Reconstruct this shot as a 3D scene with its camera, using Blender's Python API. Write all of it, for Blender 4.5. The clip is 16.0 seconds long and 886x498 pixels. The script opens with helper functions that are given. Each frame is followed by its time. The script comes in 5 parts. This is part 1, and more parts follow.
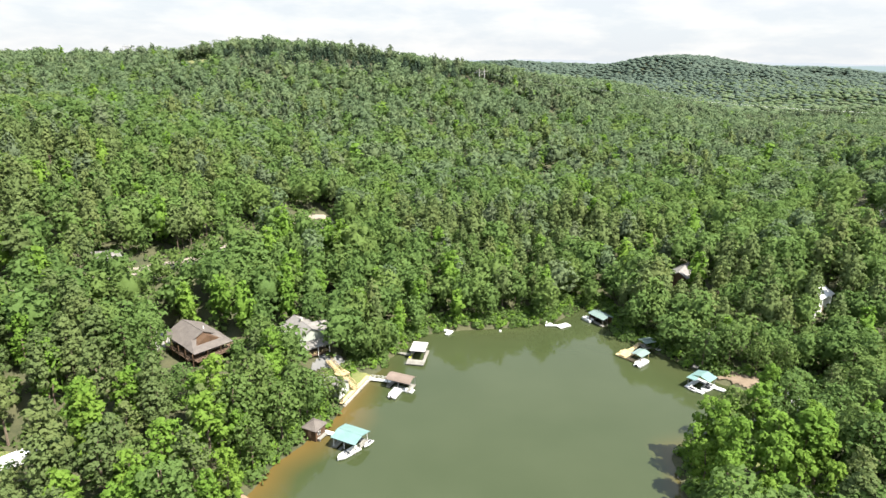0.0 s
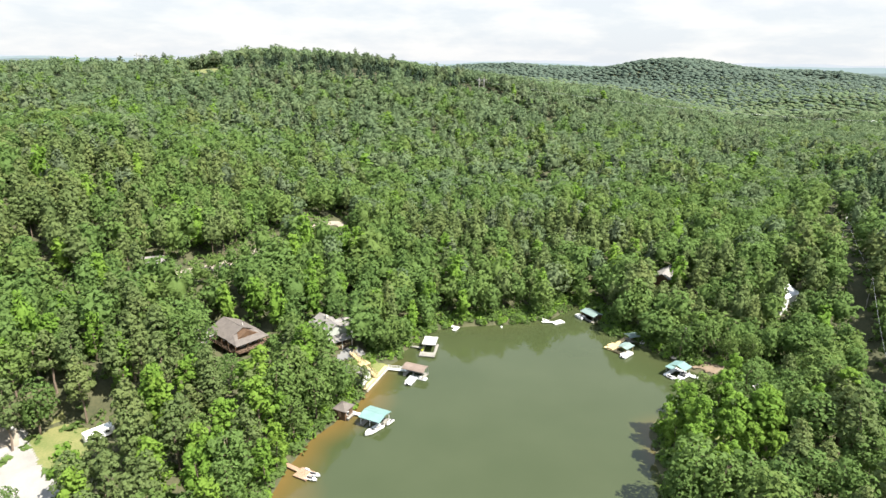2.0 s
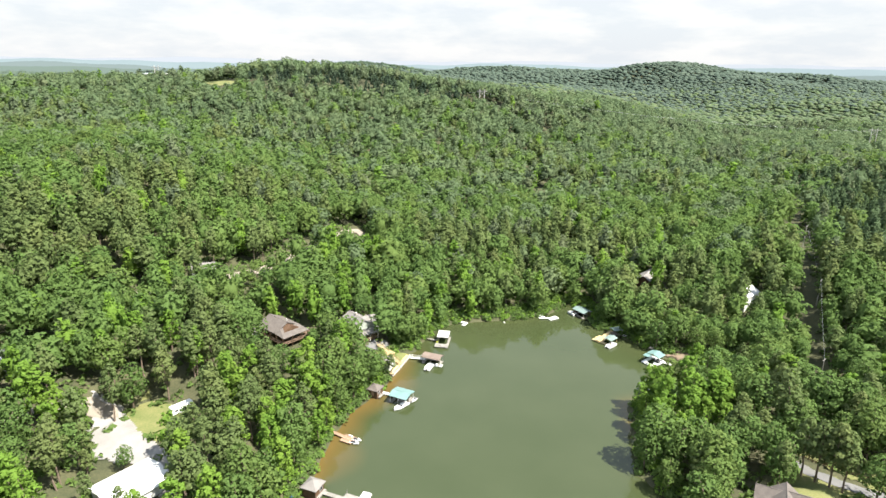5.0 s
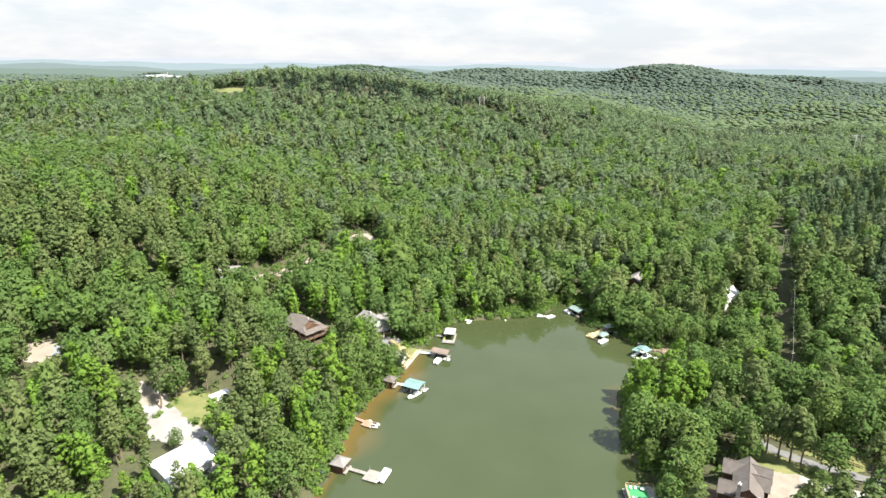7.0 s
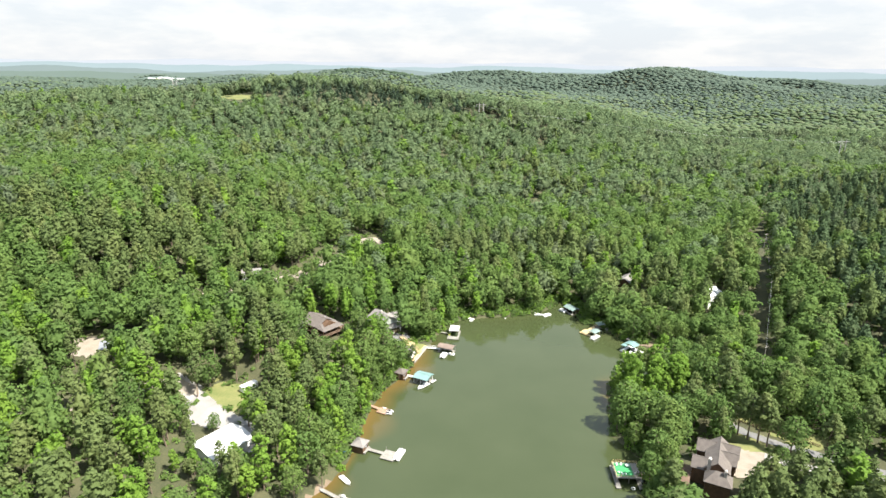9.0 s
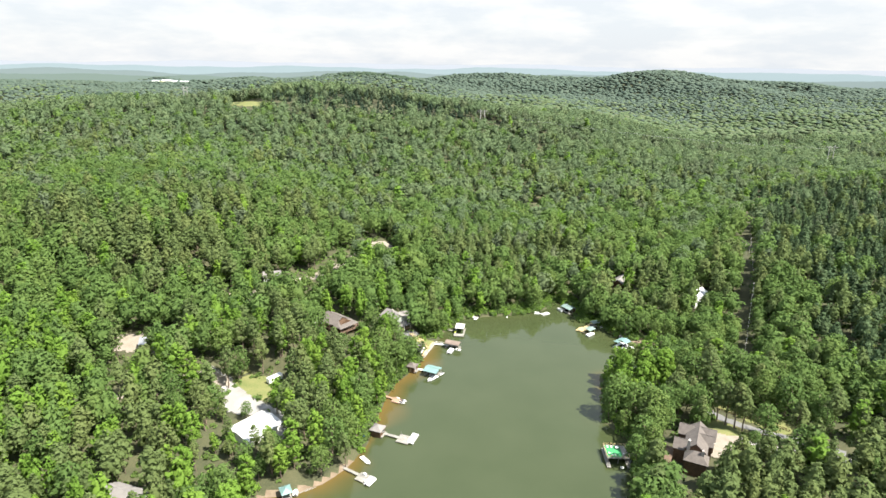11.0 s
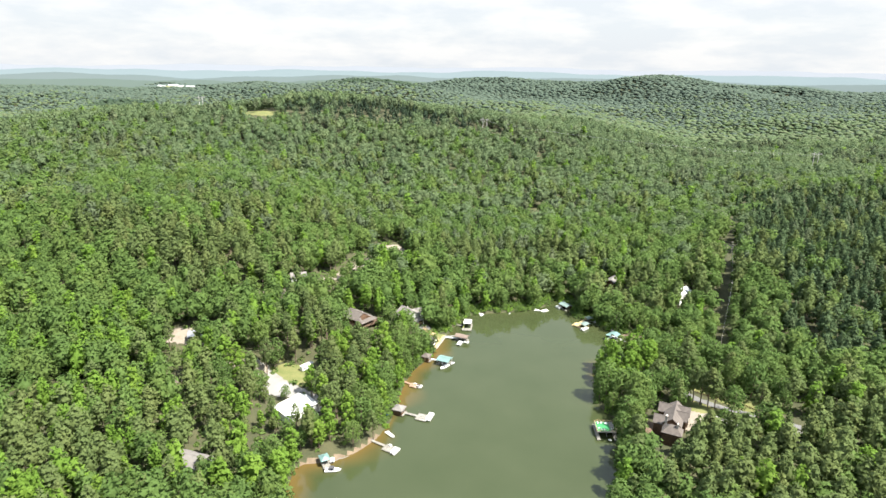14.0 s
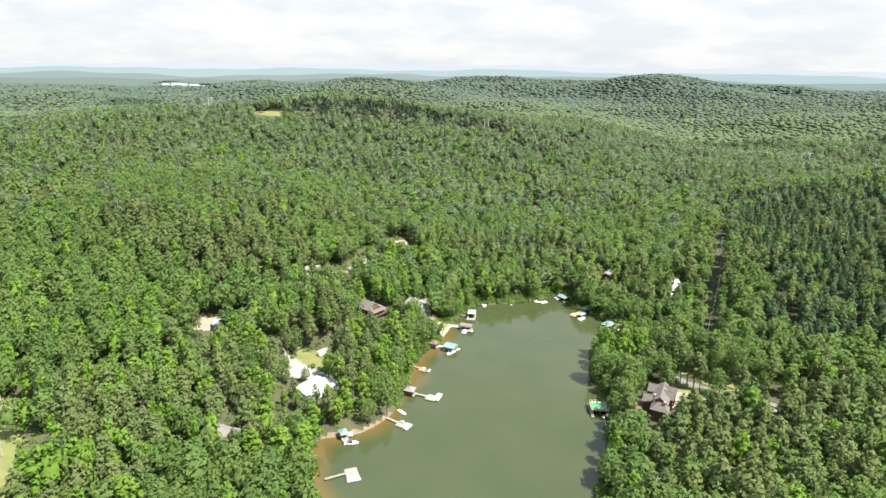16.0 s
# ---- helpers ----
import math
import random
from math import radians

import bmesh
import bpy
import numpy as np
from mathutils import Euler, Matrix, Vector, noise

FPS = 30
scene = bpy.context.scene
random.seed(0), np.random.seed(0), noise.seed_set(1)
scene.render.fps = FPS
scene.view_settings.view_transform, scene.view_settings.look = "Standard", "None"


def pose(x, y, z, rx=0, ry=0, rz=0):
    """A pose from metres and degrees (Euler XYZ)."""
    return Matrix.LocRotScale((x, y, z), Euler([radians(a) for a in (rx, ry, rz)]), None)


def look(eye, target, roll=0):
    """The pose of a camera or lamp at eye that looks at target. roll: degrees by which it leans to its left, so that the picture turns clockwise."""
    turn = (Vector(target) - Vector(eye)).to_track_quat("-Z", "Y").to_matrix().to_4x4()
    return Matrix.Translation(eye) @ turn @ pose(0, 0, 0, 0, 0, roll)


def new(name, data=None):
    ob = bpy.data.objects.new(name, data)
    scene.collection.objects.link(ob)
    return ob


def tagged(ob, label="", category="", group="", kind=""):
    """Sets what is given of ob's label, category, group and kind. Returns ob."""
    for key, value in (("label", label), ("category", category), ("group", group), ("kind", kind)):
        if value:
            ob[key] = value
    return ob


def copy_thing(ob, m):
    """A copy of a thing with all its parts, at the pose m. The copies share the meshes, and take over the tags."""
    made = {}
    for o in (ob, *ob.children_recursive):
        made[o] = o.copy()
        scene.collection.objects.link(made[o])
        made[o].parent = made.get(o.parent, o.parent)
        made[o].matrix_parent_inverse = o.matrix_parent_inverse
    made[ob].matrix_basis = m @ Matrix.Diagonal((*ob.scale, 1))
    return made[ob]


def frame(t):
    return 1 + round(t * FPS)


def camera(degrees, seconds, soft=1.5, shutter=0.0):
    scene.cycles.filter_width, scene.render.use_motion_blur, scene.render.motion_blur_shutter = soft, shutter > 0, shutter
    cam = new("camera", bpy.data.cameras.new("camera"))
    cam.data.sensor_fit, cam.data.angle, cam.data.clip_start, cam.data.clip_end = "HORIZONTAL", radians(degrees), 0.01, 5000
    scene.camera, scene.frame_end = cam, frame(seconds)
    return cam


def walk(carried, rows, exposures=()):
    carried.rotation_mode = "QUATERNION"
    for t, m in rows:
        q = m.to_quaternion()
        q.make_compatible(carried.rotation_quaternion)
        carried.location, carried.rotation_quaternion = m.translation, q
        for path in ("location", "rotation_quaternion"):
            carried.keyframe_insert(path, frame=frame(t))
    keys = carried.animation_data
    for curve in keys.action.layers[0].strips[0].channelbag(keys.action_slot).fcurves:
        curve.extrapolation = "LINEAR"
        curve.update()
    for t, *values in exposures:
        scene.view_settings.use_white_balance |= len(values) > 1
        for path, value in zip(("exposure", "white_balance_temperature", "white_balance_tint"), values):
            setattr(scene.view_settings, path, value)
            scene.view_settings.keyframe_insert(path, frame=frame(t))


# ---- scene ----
cam = camera(73.0, 16.0)
# seconds, eye (metres), turn (degrees)
PATH = [
    (0.0, -0.00, -0.00, 92.00, 72.715, -0.751, -0.000),
    (0.5, -1.01, -5.90, 94.30, 72.713, -0.746, -0.100),
    (1.0, -1.98, -11.81, 96.67, 72.701, -0.757, -0.154),
    (1.5, -2.93, -17.73, 99.10, 72.678, -0.735, -0.165),
    (2.0, -3.90, -23.70, 101.50, 72.685, -0.743, -0.209),
    (2.5, -4.88, -29.58, 103.91, 72.653, -0.745, -0.265),
    (3.0, -5.96, -35.51, 106.05, 72.681, -0.733, -0.347),
    (3.5, -6.95, -41.41, 108.42, 72.658, -0.723, -0.365),
    (4.0, -8.08, -47.23, 110.88, 72.635, -0.723, -0.386),
    (6.5, -13.36, -75.56, 123.06, 72.541, -0.678, -0.619),
    (7.0, -14.47, -81.13, 125.36, 72.528, -0.683, -0.659),
    (7.5, -15.52, -86.82, 127.61, 72.550, -0.696, -0.677),
    (8.0, -16.56, -92.49, 129.92, 72.543, -0.689, -0.733),
    (8.5, -17.43, -98.22, 132.48, 72.515, -0.667, -0.772),
    (9.0, -18.54, -103.95, 134.57, 72.519, -0.697, -0.879),
    (11.5, -23.86, -132.55, 146.12, 72.526, -0.695, -0.934),
    (12.0, -24.89, -138.39, 148.24, 72.560, -0.671, -0.963),
    (12.5, -25.80, -144.25, 150.50, 72.603, -0.641, -0.940),
    (13.0, -27.05, -150.14, 152.27, 72.657, -0.663, -1.016),
    (13.5, -28.18, -156.05, 154.18, 72.690, -0.633, -1.025),
    (14.0, -29.28, -161.99, 156.26, 72.635, -0.625, -0.948),
    (14.5, -30.41, -167.96, 157.98, 72.580, -0.636, -0.928),
    (15.0, -31.46, -173.96, 159.37, 72.536, -0.650, -0.917),
    (15.5, -32.40, -179.55, 160.53, 72.461, -0.635, -0.916),
    (16.0, -33.31, -185.53, 161.69, 72.407, -0.636, -0.930),
]
walk(cam, [(t, pose(*row)) for t, *row in PATH])

# ---- light ----
SUN_AZ, SUN_EL = radians(118.0), radians(58.0)   # clockwise from +y; above the horizon
sun_way = Vector((math.sin(SUN_AZ) * math.cos(SUN_EL), math.cos(SUN_AZ) * math.cos(SUN_EL), math.sin(SUN_EL)))
sun = new("sun", bpy.data.lights.new("sun", "SUN"))
sun.data.energy, sun.data.angle, sun.data.color = 5.0, radians(0.6), (1.0, 0.95, 0.86)
sun.matrix_world = look(sun_way * 100, (0, 0, 0))

world = bpy.data.worlds.new("sky")
scene.world = world
world.use_nodes = True
wn, wl = world.node_tree.nodes, world.node_tree.links
wn.clear()


def add(nodes, kind, **values):
    """A node with some inputs set."""
    n = nodes.new(kind)
    for key, value in values.items():
        n.inputs[key.replace("_", " ")].default_value = value
    return n


sky = wn.new("ShaderNodeTexSky")
sky.sky_type, sky.sun_disc = "NISHITA", False
sky.sun_elevation, sky.sun_rotation = SUN_EL, SUN_AZ
sky.air_density, sky.dust_density = 1.0, 2.0
coord = wn.new("ShaderNodeTexCoord")
stretch = wn.new("ShaderNodeMapping")
stretch.inputs["Scale"].default_value = (4.0, 4.0, 15.0)
cloud = add(wn, "ShaderNodeTexNoise", Scale=1.5, Detail=8.0, Roughness=0.58)
ramp = wn.new("ShaderNodeValToRGB")
ramp.color_ramp.elements[0].position, ramp.color_ramp.elements[0].color = 0.40, (0.83, 0.875, 0.925, 1)
ramp.color_ramp.elements[1].position, ramp.color_ramp.elements[1].color = 0.58, (1.0, 1.0, 1.0, 1)
back_sky = add(wn, "ShaderNodeBackground", Strength=0.05)
back_cloud = add(wn, "ShaderNodeBackground", Strength=0.345)
both = add(wn, "ShaderNodeMixShader", Fac=0.85)
wout = wn.new("ShaderNodeOutputWorld")
wl.new(coord.outputs["Generated"], stretch.inputs["Vector"])
wl.new(stretch.outputs["Vector"], cloud.inputs["Vector"])
wl.new(cloud.outputs["Fac"], ramp.inputs["Fac"])
wl.new(sky.outputs["Color"], back_sky.inputs["Color"])
# the thin cloud is brighter and bluer overhead than along the horizon
sepz = wn.new("ShaderNodeSeparateXYZ")
lift = wn.new("ShaderNodeMapRange")
lift.inputs["From Min"].default_value, lift.inputs["From Max"].default_value = 0.14, 0.65
lift.inputs["To Min"].default_value, lift.inputs["To Max"].default_value = 0.344, 0.47
high = wn.new("ShaderNodeMapRange")
high.inputs["From Min"].default_value, high.inputs["From Max"].default_value = 0.14, 0.65
blue_up = wn.new("ShaderNodeMix")
blue_up.data_type, blue_up.blend_type = "RGBA", "MULTIPLY"
blue_up.inputs["B"].default_value = (0.80, 0.92, 1.12, 1)
wl.new(coord.outputs["Generated"], sepz.inputs[0])
wl.new(sepz.outputs["Z"], lift.inputs["Value"])
wl.new(sepz.outputs["Z"], high.inputs["Value"])
wl.new(high.outputs[0], blue_up.inputs["Factor"])
wl.new(ramp.outputs["Color"], blue_up.inputs["A"])
wl.new(blue_up.outputs["Result"], back_cloud.inputs["Color"])
wl.new(lift.outputs[0], back_cloud.inputs["Strength"])
wl.new(back_sky.outputs[0], both.inputs[1])
wl.new(back_cloud.outputs[0], both.inputs[2])
wl.new(both.outputs[0], wout.inputs["Surface"])
scene.view_settings.exposure = 1.7


# ---- materials ----
def material(name, dark, light, rough=0.8, scale=1.0, fine=12.0, bump=0.3, metal=0.0, spec=0.4, vary=0.0, split=(0.3, 0.7)):
    """Two tones mixed by a coarse and a fine noise, with fine relief; vary: how far pieces differ in value."""
    m = bpy.data.materials.new(name)
    m.use_nodes = True
    n, l = m.node_tree.nodes, m.node_tree.links
    b = n["Principled BSDF"]
    b.inputs["Roughness"].default_value, b.inputs["Metallic"].default_value = rough, metal
    b.inputs["Specular IOR Level"].default_value = spec
    tc = n.new("ShaderNodeTexCoord")
    big = add(n, "ShaderNodeTexNoise", Scale=scale, Detail=4.0)
    small = add(n, "ShaderNodeTexNoise", Scale=scale * fine, Detail=3.0)
    mixed = n.new("ShaderNodeMath")
    mixed.operation = "MULTIPLY_ADD"
    mixed.inputs[1].default_value = 0.45
    half = n.new("ShaderNodeMath")
    half.operation = "MULTIPLY"
    half.inputs[1].default_value = 0.55
    r = n.new("ShaderNodeValToRGB")
    r.color_ramp.elements[0].position, r.color_ramp.elements[0].color = split[0], (*dark, 1)
    r.color_ramp.elements[1].position, r.color_ramp.elements[1].color = split[1], (*light, 1)
    l.new(tc.outputs["Object"], big.inputs["Vector"])
    l.new(tc.outputs["Object"], small.inputs["Vector"])
    l.new(big.outputs["Fac"], half.inputs[0])
    l.new(small.outputs["Fac"], mixed.inputs[0])
    l.new(half.outputs[0], mixed.inputs[2])
    l.new(mixed.outputs[0], r.inputs["Fac"])
    col = r.outputs["Color"]
    if vary:
        info = n.new("ShaderNodeObjectInfo")
        span = n.new("ShaderNodeMapRange")
        span.inputs["To Min"].default_value, span.inputs["To Max"].default_value = 1 - vary, 1 + vary
        hsv = n.new("ShaderNodeHueSaturation")
        l.new(info.outputs["Random"], span.inputs["Value"])
        l.new(span.outputs[0], hsv.inputs["Value"])
        l.new(col, hsv.inputs["Color"])
        col = hsv.outputs["Color"]
    l.new(col, b.inputs["Base Color"])
    if bump:
        bp = add(n, "ShaderNodeBump", Strength=bump, Distance=0.05)
        l.new(small.outputs["Fac"], bp.inputs["Height"])
        l.new(bp.outputs["Normal"], b.inputs["Normal"])
    return m


def foliage(name, dark, light, through_light=0.25, warm=(0.12, 0.14, 0.03), grain=1.5, relief=0.8):
    """Leaves: trees differ, stands differ, and within a crown sprays of leaves differ; some light comes through."""
    m = bpy.data.materials.new(name)
    m.use_nodes = True
    n, l = m.node_tree.nodes, m.node_tree.links

    def sums(kind, first, second, third=None):
        q = n.new("ShaderNodeMath")
        q.operation = kind
        for i, v in enumerate((first, second, third)):
            if isinstance(v, (int, float)):
                q.inputs[i].default_value = v
            elif v is not None:
                l.new(v, q.inputs[i])
        return q.outputs[0]

    b = n["Principled BSDF"]
    b.inputs["Roughness"].default_value, b.inputs["Specular IOR Level"].default_value = 0.7, 0.1
    geo, info, tree = n.new("ShaderNodeNewGeometry"), n.new("ShaderNodeObjectInfo"), n.new("ShaderNodeAttribute")
    tree.attribute_name = "tree"
    one = sums("FRACT", sums("ADD", tree.outputs["Fac"], info.outputs["Random"]), 0.0)
    two = sums("FRACT", sums("MULTIPLY", one, 7.31), 0.0)
    stand = add(n, "ShaderNodeTexNoise", Scale=0.012, Detail=3.0)
    spray = add(n, "ShaderNodeTexNoise", Scale=grain, Detail=4.0, Roughness=0.65)
    l.new(geo.outputs["Position"], stand.inputs["Vector"])
    l.new(geo.outputs["Position"], spray.inputs["Vector"])
    # lightness: own share of the tree, its stand, the single clump and the fine grain
    f = sums("MULTIPLY_ADD", one, 0.4, sums("MULTIPLY_ADD", stand.outputs["Fac"], 0.9, -0.36))
    f = sums("MULTIPLY_ADD", geo.outputs["Random Per Island"], 0.12, f)
    f = sums("MULTIPLY_ADD", spray.outputs["Fac"], 0.8, sums("SUBTRACT", f, 0.36))
    mixer = n.new("ShaderNodeMix")
    mixer.data_type = "RGBA"
    mixer.inputs["A"].default_value, mixer.inputs["B"].default_value = (*dark, 1), (*light, 1)
    l.new(f, mixer.inputs["Factor"])
    tint = n.new("ShaderNodeMix")
    tint.data_type = "RGBA"
    tint.inputs["B"].default_value = (*warm, 1)
    amount = n.new("ShaderNodeMapRange")
    amount.inputs["From Min"].default_value, amount.inputs["To Max"].default_value = 0.55, 0.42
    l.new(two, amount.inputs["Value"])
    l.new(amount.outputs[0], tint.inputs["Factor"])
    l.new(mixer.outputs["Result"], tint.inputs["A"])
    col = tint.outputs["Result"]
    l.new(col, b.inputs["Base Color"])
    bp = add(n, "ShaderNodeBump", Strength=relief, Distance=0.45 / grain)
    l.new(spray.outputs["Fac"], bp.inputs["Height"])
    l.new(bp.outputs["Normal"], b.inputs["Normal"])
    tr = n.new("ShaderNodeBsdfTranslucent")
    l.new(col, tr.inputs["Color"])
    ms = add(n, "ShaderNodeMixShader", Fac=through_light)
    l.new(b.outputs[0], ms.inputs[1])
    l.new(tr.outputs[0], ms.inputs[2])
    l.new(ms.outputs[0], n["Material Output"].inputs["Surface"])
    return m


LEAF_BROAD = foliage("broad_leaves", (0.070, 0.122, 0.034), (0.130, 0.204, 0.055), 0.45, (0.150, 0.196, 0.052))
LEAF_BRIGHT = foliage("spring_leaves", (0.092, 0.172, 0.026), (0.168, 0.278, 0.045), 0.45, (0.180, 0.264, 0.042))
LEAF_PINE = foliage("pine_needles", (0.078, 0.114, 0.040), (0.134, 0.176, 0.060), 0.38, (0.154, 0.176, 0.060))
LEAF_DARK = foliage("plantation_needles", (0.046, 0.080, 0.038), (0.094, 0.138, 0.060), 0.32, (0.090, 0.118, 0.052))
# distance haze painted in: bluer, greyer copies of the broad and pine leaves
LEAF_HAZED = foliage("hazed_hill_leaves", (0.086, 0.128, 0.064), (0.140, 0.194, 0.090), 0.42, (0.154, 0.188, 0.086), grain=0.9)
LEAF_HAZED_PINE = foliage("hazed_hill_needles", (0.084, 0.116, 0.064), (0.136, 0.172, 0.090), 0.38, (0.150, 0.170, 0.086), grain=0.9)
# cloud shadow painted in as a darkened leaf colour
LEAF_CLOUD_SHADE = foliage("cloud_shaded_leaves", (0.026, 0.046, 0.028), (0.054, 0.080, 0.045), 0.2, (0.052, 0.070, 0.040))
# far haze painted into the leaf colour, greyed and bluish
LEAF_FAR_HAZED = foliage("distant_woods", (0.048, 0.072, 0.054), (0.074, 0.100, 0.072), 0.15, (0.076, 0.096, 0.068), grain=0.28, relief=0.25)
BARK = material("bark", (0.07, 0.05, 0.035), (0.20, 0.155, 0.115), 0.9, 1.5)
FLOOR = material("forest_floor", (0.022, 0.030, 0.012), (0.075, 0.072, 0.034), 0.95, 0.12, 14)
GRASS = material("lawn_grass", (0.064, 0.094, 0.021), (0.173, 0.161, 0.064), 0.95, 0.16, 12)
CLAY = material("shore_clay", (0.095, 0.067, 0.041), (0.191, 0.148, 0.105), 0.9, 0.3, 12)
GRAVEL = material("white_gravel", (0.164, 0.156, 0.144), (0.262, 0.252, 0.235), 0.9, 0.25, 30)
DIRT = material("dirt_road", (0.148, 0.126, 0.095), (0.248, 0.220, 0.180), 0.95, 0.3, 14)
ASPHALT = material("grey_drive", (0.099, 0.099, 0.099), (0.153, 0.151, 0.144), 0.9, 0.3, 20)


def hazed_ridge_material(name, base, glow, strength):
    """Ridges at the edge of sight: a plain backdrop, haze painted into colour and glow."""
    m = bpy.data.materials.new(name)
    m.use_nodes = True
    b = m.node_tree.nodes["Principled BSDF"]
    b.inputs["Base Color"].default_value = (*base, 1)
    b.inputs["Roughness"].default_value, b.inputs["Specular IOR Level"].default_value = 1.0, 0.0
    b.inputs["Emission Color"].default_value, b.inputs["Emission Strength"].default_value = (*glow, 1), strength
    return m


# haze painted in: colour turns bluer and the glow stronger, ring by ring
RIDGE_NEAR = hazed_ridge_material("near_ridge", (0.050, 0.068, 0.058), (0.32, 0.38, 0.38), 0.08)
RIDGE_MID = hazed_ridge_material("middle_ridge", (0.052, 0.068, 0.066), (0.36, 0.42, 0.44), 0.13)
RIDGE_FAR = hazed_ridge_material("far_ridge", (0.055, 0.070, 0.075), (0.40, 0.50, 0.52), 0.22)
RIDGE_LAST = hazed_ridge_material("last_ridge", (0.050, 0.055, 0.060), (0.56, 0.60, 0.66), 0.30)


# ---- ground ----
LAKE = np.array([(30, -150), (12, -178), (-25, -186), (-60, -172), (-76, -140), (-70, -90), (-73, -40), (-76, 5), (-84, 25), (-84.5, 40), (-80, 45), (-69.4, 46.5), (-58, 54.3), (-50.5, 65), (-48, 77), (-45, 94),
                 (-44, 104), (-39.5, 119.6), (-33, 131.6), (-28, 142), (-21.5, 161), (-16, 176), (-10, 188), (-2.8, 195.6), (27, 200), (43.6, 206.4),
                 (51, 214), (57, 224), (60, 211), (64, 191), (70, 187.7), (76.4, 176.5), (85, 162), (92, 157), (116, 158), (118, 149), (100, 143.5),
                 (79, 135), (59, 127), (54, 104), (49.5, 91), (57, 75), (49, 47), (41, 23), (31, 8), (22, -40), (34, -95)], float)
HILLS = [(-160, 20, 110, -2), (120, 20, 110, -10), (300, 20, 110, 7), (-190, 140, 100, -10), (180, 140, 100, -1), (-210, 240, 100, 32), (-90, 240, 100, -5), (60, 240, 100, -7), (220, 240, 100, 12), (-330, 400, 150, 14), (-180, 400, 150, 7), (180, 400, 150, -10), (420, 400, 150, 20), (-480, 600, 150, 43), (-300, 600, 150, -13), (-60, 600, 150, 17), (130, 600, 150, 6), (330, 600, 150, -6), (560, 600, 150, 8), (-200, 690, 110, 46), (20, 690, 110, 26), (-350, 900, 240, 17), (0, 900, 240, 21), (215, 700, 75, 18), (210, 880, 90, 25), (190, 1180, 150, 34), (-425, 640, 110, 10), (-235, 690, 45, 2)]
FAR_HILLS = [(330, 900, 240, -14), (700, 900, 240, 5), (-1200, 1500, 450, 6), (-215, 1480, 190, 54), (150, 2150, 170, 36), (400, 1500, 300, -14), (690, 1815, 215, 60), (1350, 1700, 350, 10), (-650, 1900, 260, 8), (1000, 1250, 260, 8), (-960, 2120, 200, -14)]
# level places: x, y, radius, height
PADS = [(-71, 161, 11, 8.6), (-84, 171, 7, 8.6), (-43, 172, 10, 5.4), (-30, 152, 6, 1.3), (74, 58, 12, 6.6), (66, 47, 8, 5.6), (88, 66, 9, 6.4), (-91, 76, 12, 4.6), (-104, 97, 12, 5.4), (-99, 108, 12, 6.0)]


def wave(x, y, size, seed=0):
    """Cheap rolling relief, about -1 to 1."""
    a = np.sin(x / size * 1.7 + 1.3 * seed + 1.1 * np.sin(y / size * 1.3 + seed)) + np.sin(y / size * 1.9 + 2.1 * seed + 1.2 * np.sin(x / size * 1.1 + 2 * seed))
    return 0.5 * a


def lake_distance(x, y):
    """Metres to the shore; negative on the water."""
    x, y = np.asarray(x, float), np.asarray(y, float)
    best, inside = np.full(x.shape, 1e9), np.zeros(x.shape, bool)
    for (ax, ay), (bx, by) in zip(LAKE, np.roll(LAKE, -1, 0)):
        dx, dy = bx - ax, by - ay
        s = np.clip(((x - ax) * dx + (y - ay) * dy) / (dx * dx + dy * dy), 0, 1)
        best = np.minimum(best, np.hypot(x - ax - s * dx, y - ay - s * dy))
        if dy != 0:
            inside ^= ((ay > y) != (by > y)) & (x < (y - ay) / dy * dx + ax)
    return np.where(inside, -best, best) + 0.7 * wave(x, y, 4.0, 2)


def ground(x, y):
    """The land's height."""
    x, y = np.asarray(x, float), np.asarray(y, float)
    z = 12 + 34 / (1 + np.exp(-(np.hypot(x, y) - 1200) / 250))
    for hx, hy, s, h in HILLS + FAR_HILLS:
        z = z + h * np.exp(-((x - hx) ** 2 + (y - hy) ** 2) / (2 * s * s))
    away = np.hypot(x, y - 100)
    z = z + np.clip((away - 500) / 800, 0, 1) * 6 * wave(x, y, 210, 3) + np.clip((away - 1100) / 900, 0, 1) * 7 * wave(x, y, 300, 4) + np.clip((away - 800) / 400, 0, 1) * 9 * wave(x, y, 120, 8) + np.clip((away - 200) / 400, 0, 1) * 3 * wave(x, y, 70, 5)
    d = lake_distance(x, y)
    z = np.maximum(z, 2.5)
    k = np.clip(d / 75, 0, 1)
    bank = 0.7 * np.clip(d / 1.2, 0, 1) + z * k * k * (3 - 2 * k) + 0.06 * np.clip(d, 0, 40)
    for px, py, r, h in PADS:
        k = np.clip(1.6 - np.hypot(x - px, y - py) / r, 0, 1) * np.clip((d - 0.5) / 5, 0, 1)
        bank = bank + (h - bank) * np.clip(k / 0.6, 0, 1)
    return np.where(d < 0, np.maximum(d * 0.22, -3.0), bank)


def height(x, y):
    return float(ground(np.array([x]), np.array([y]))[0])


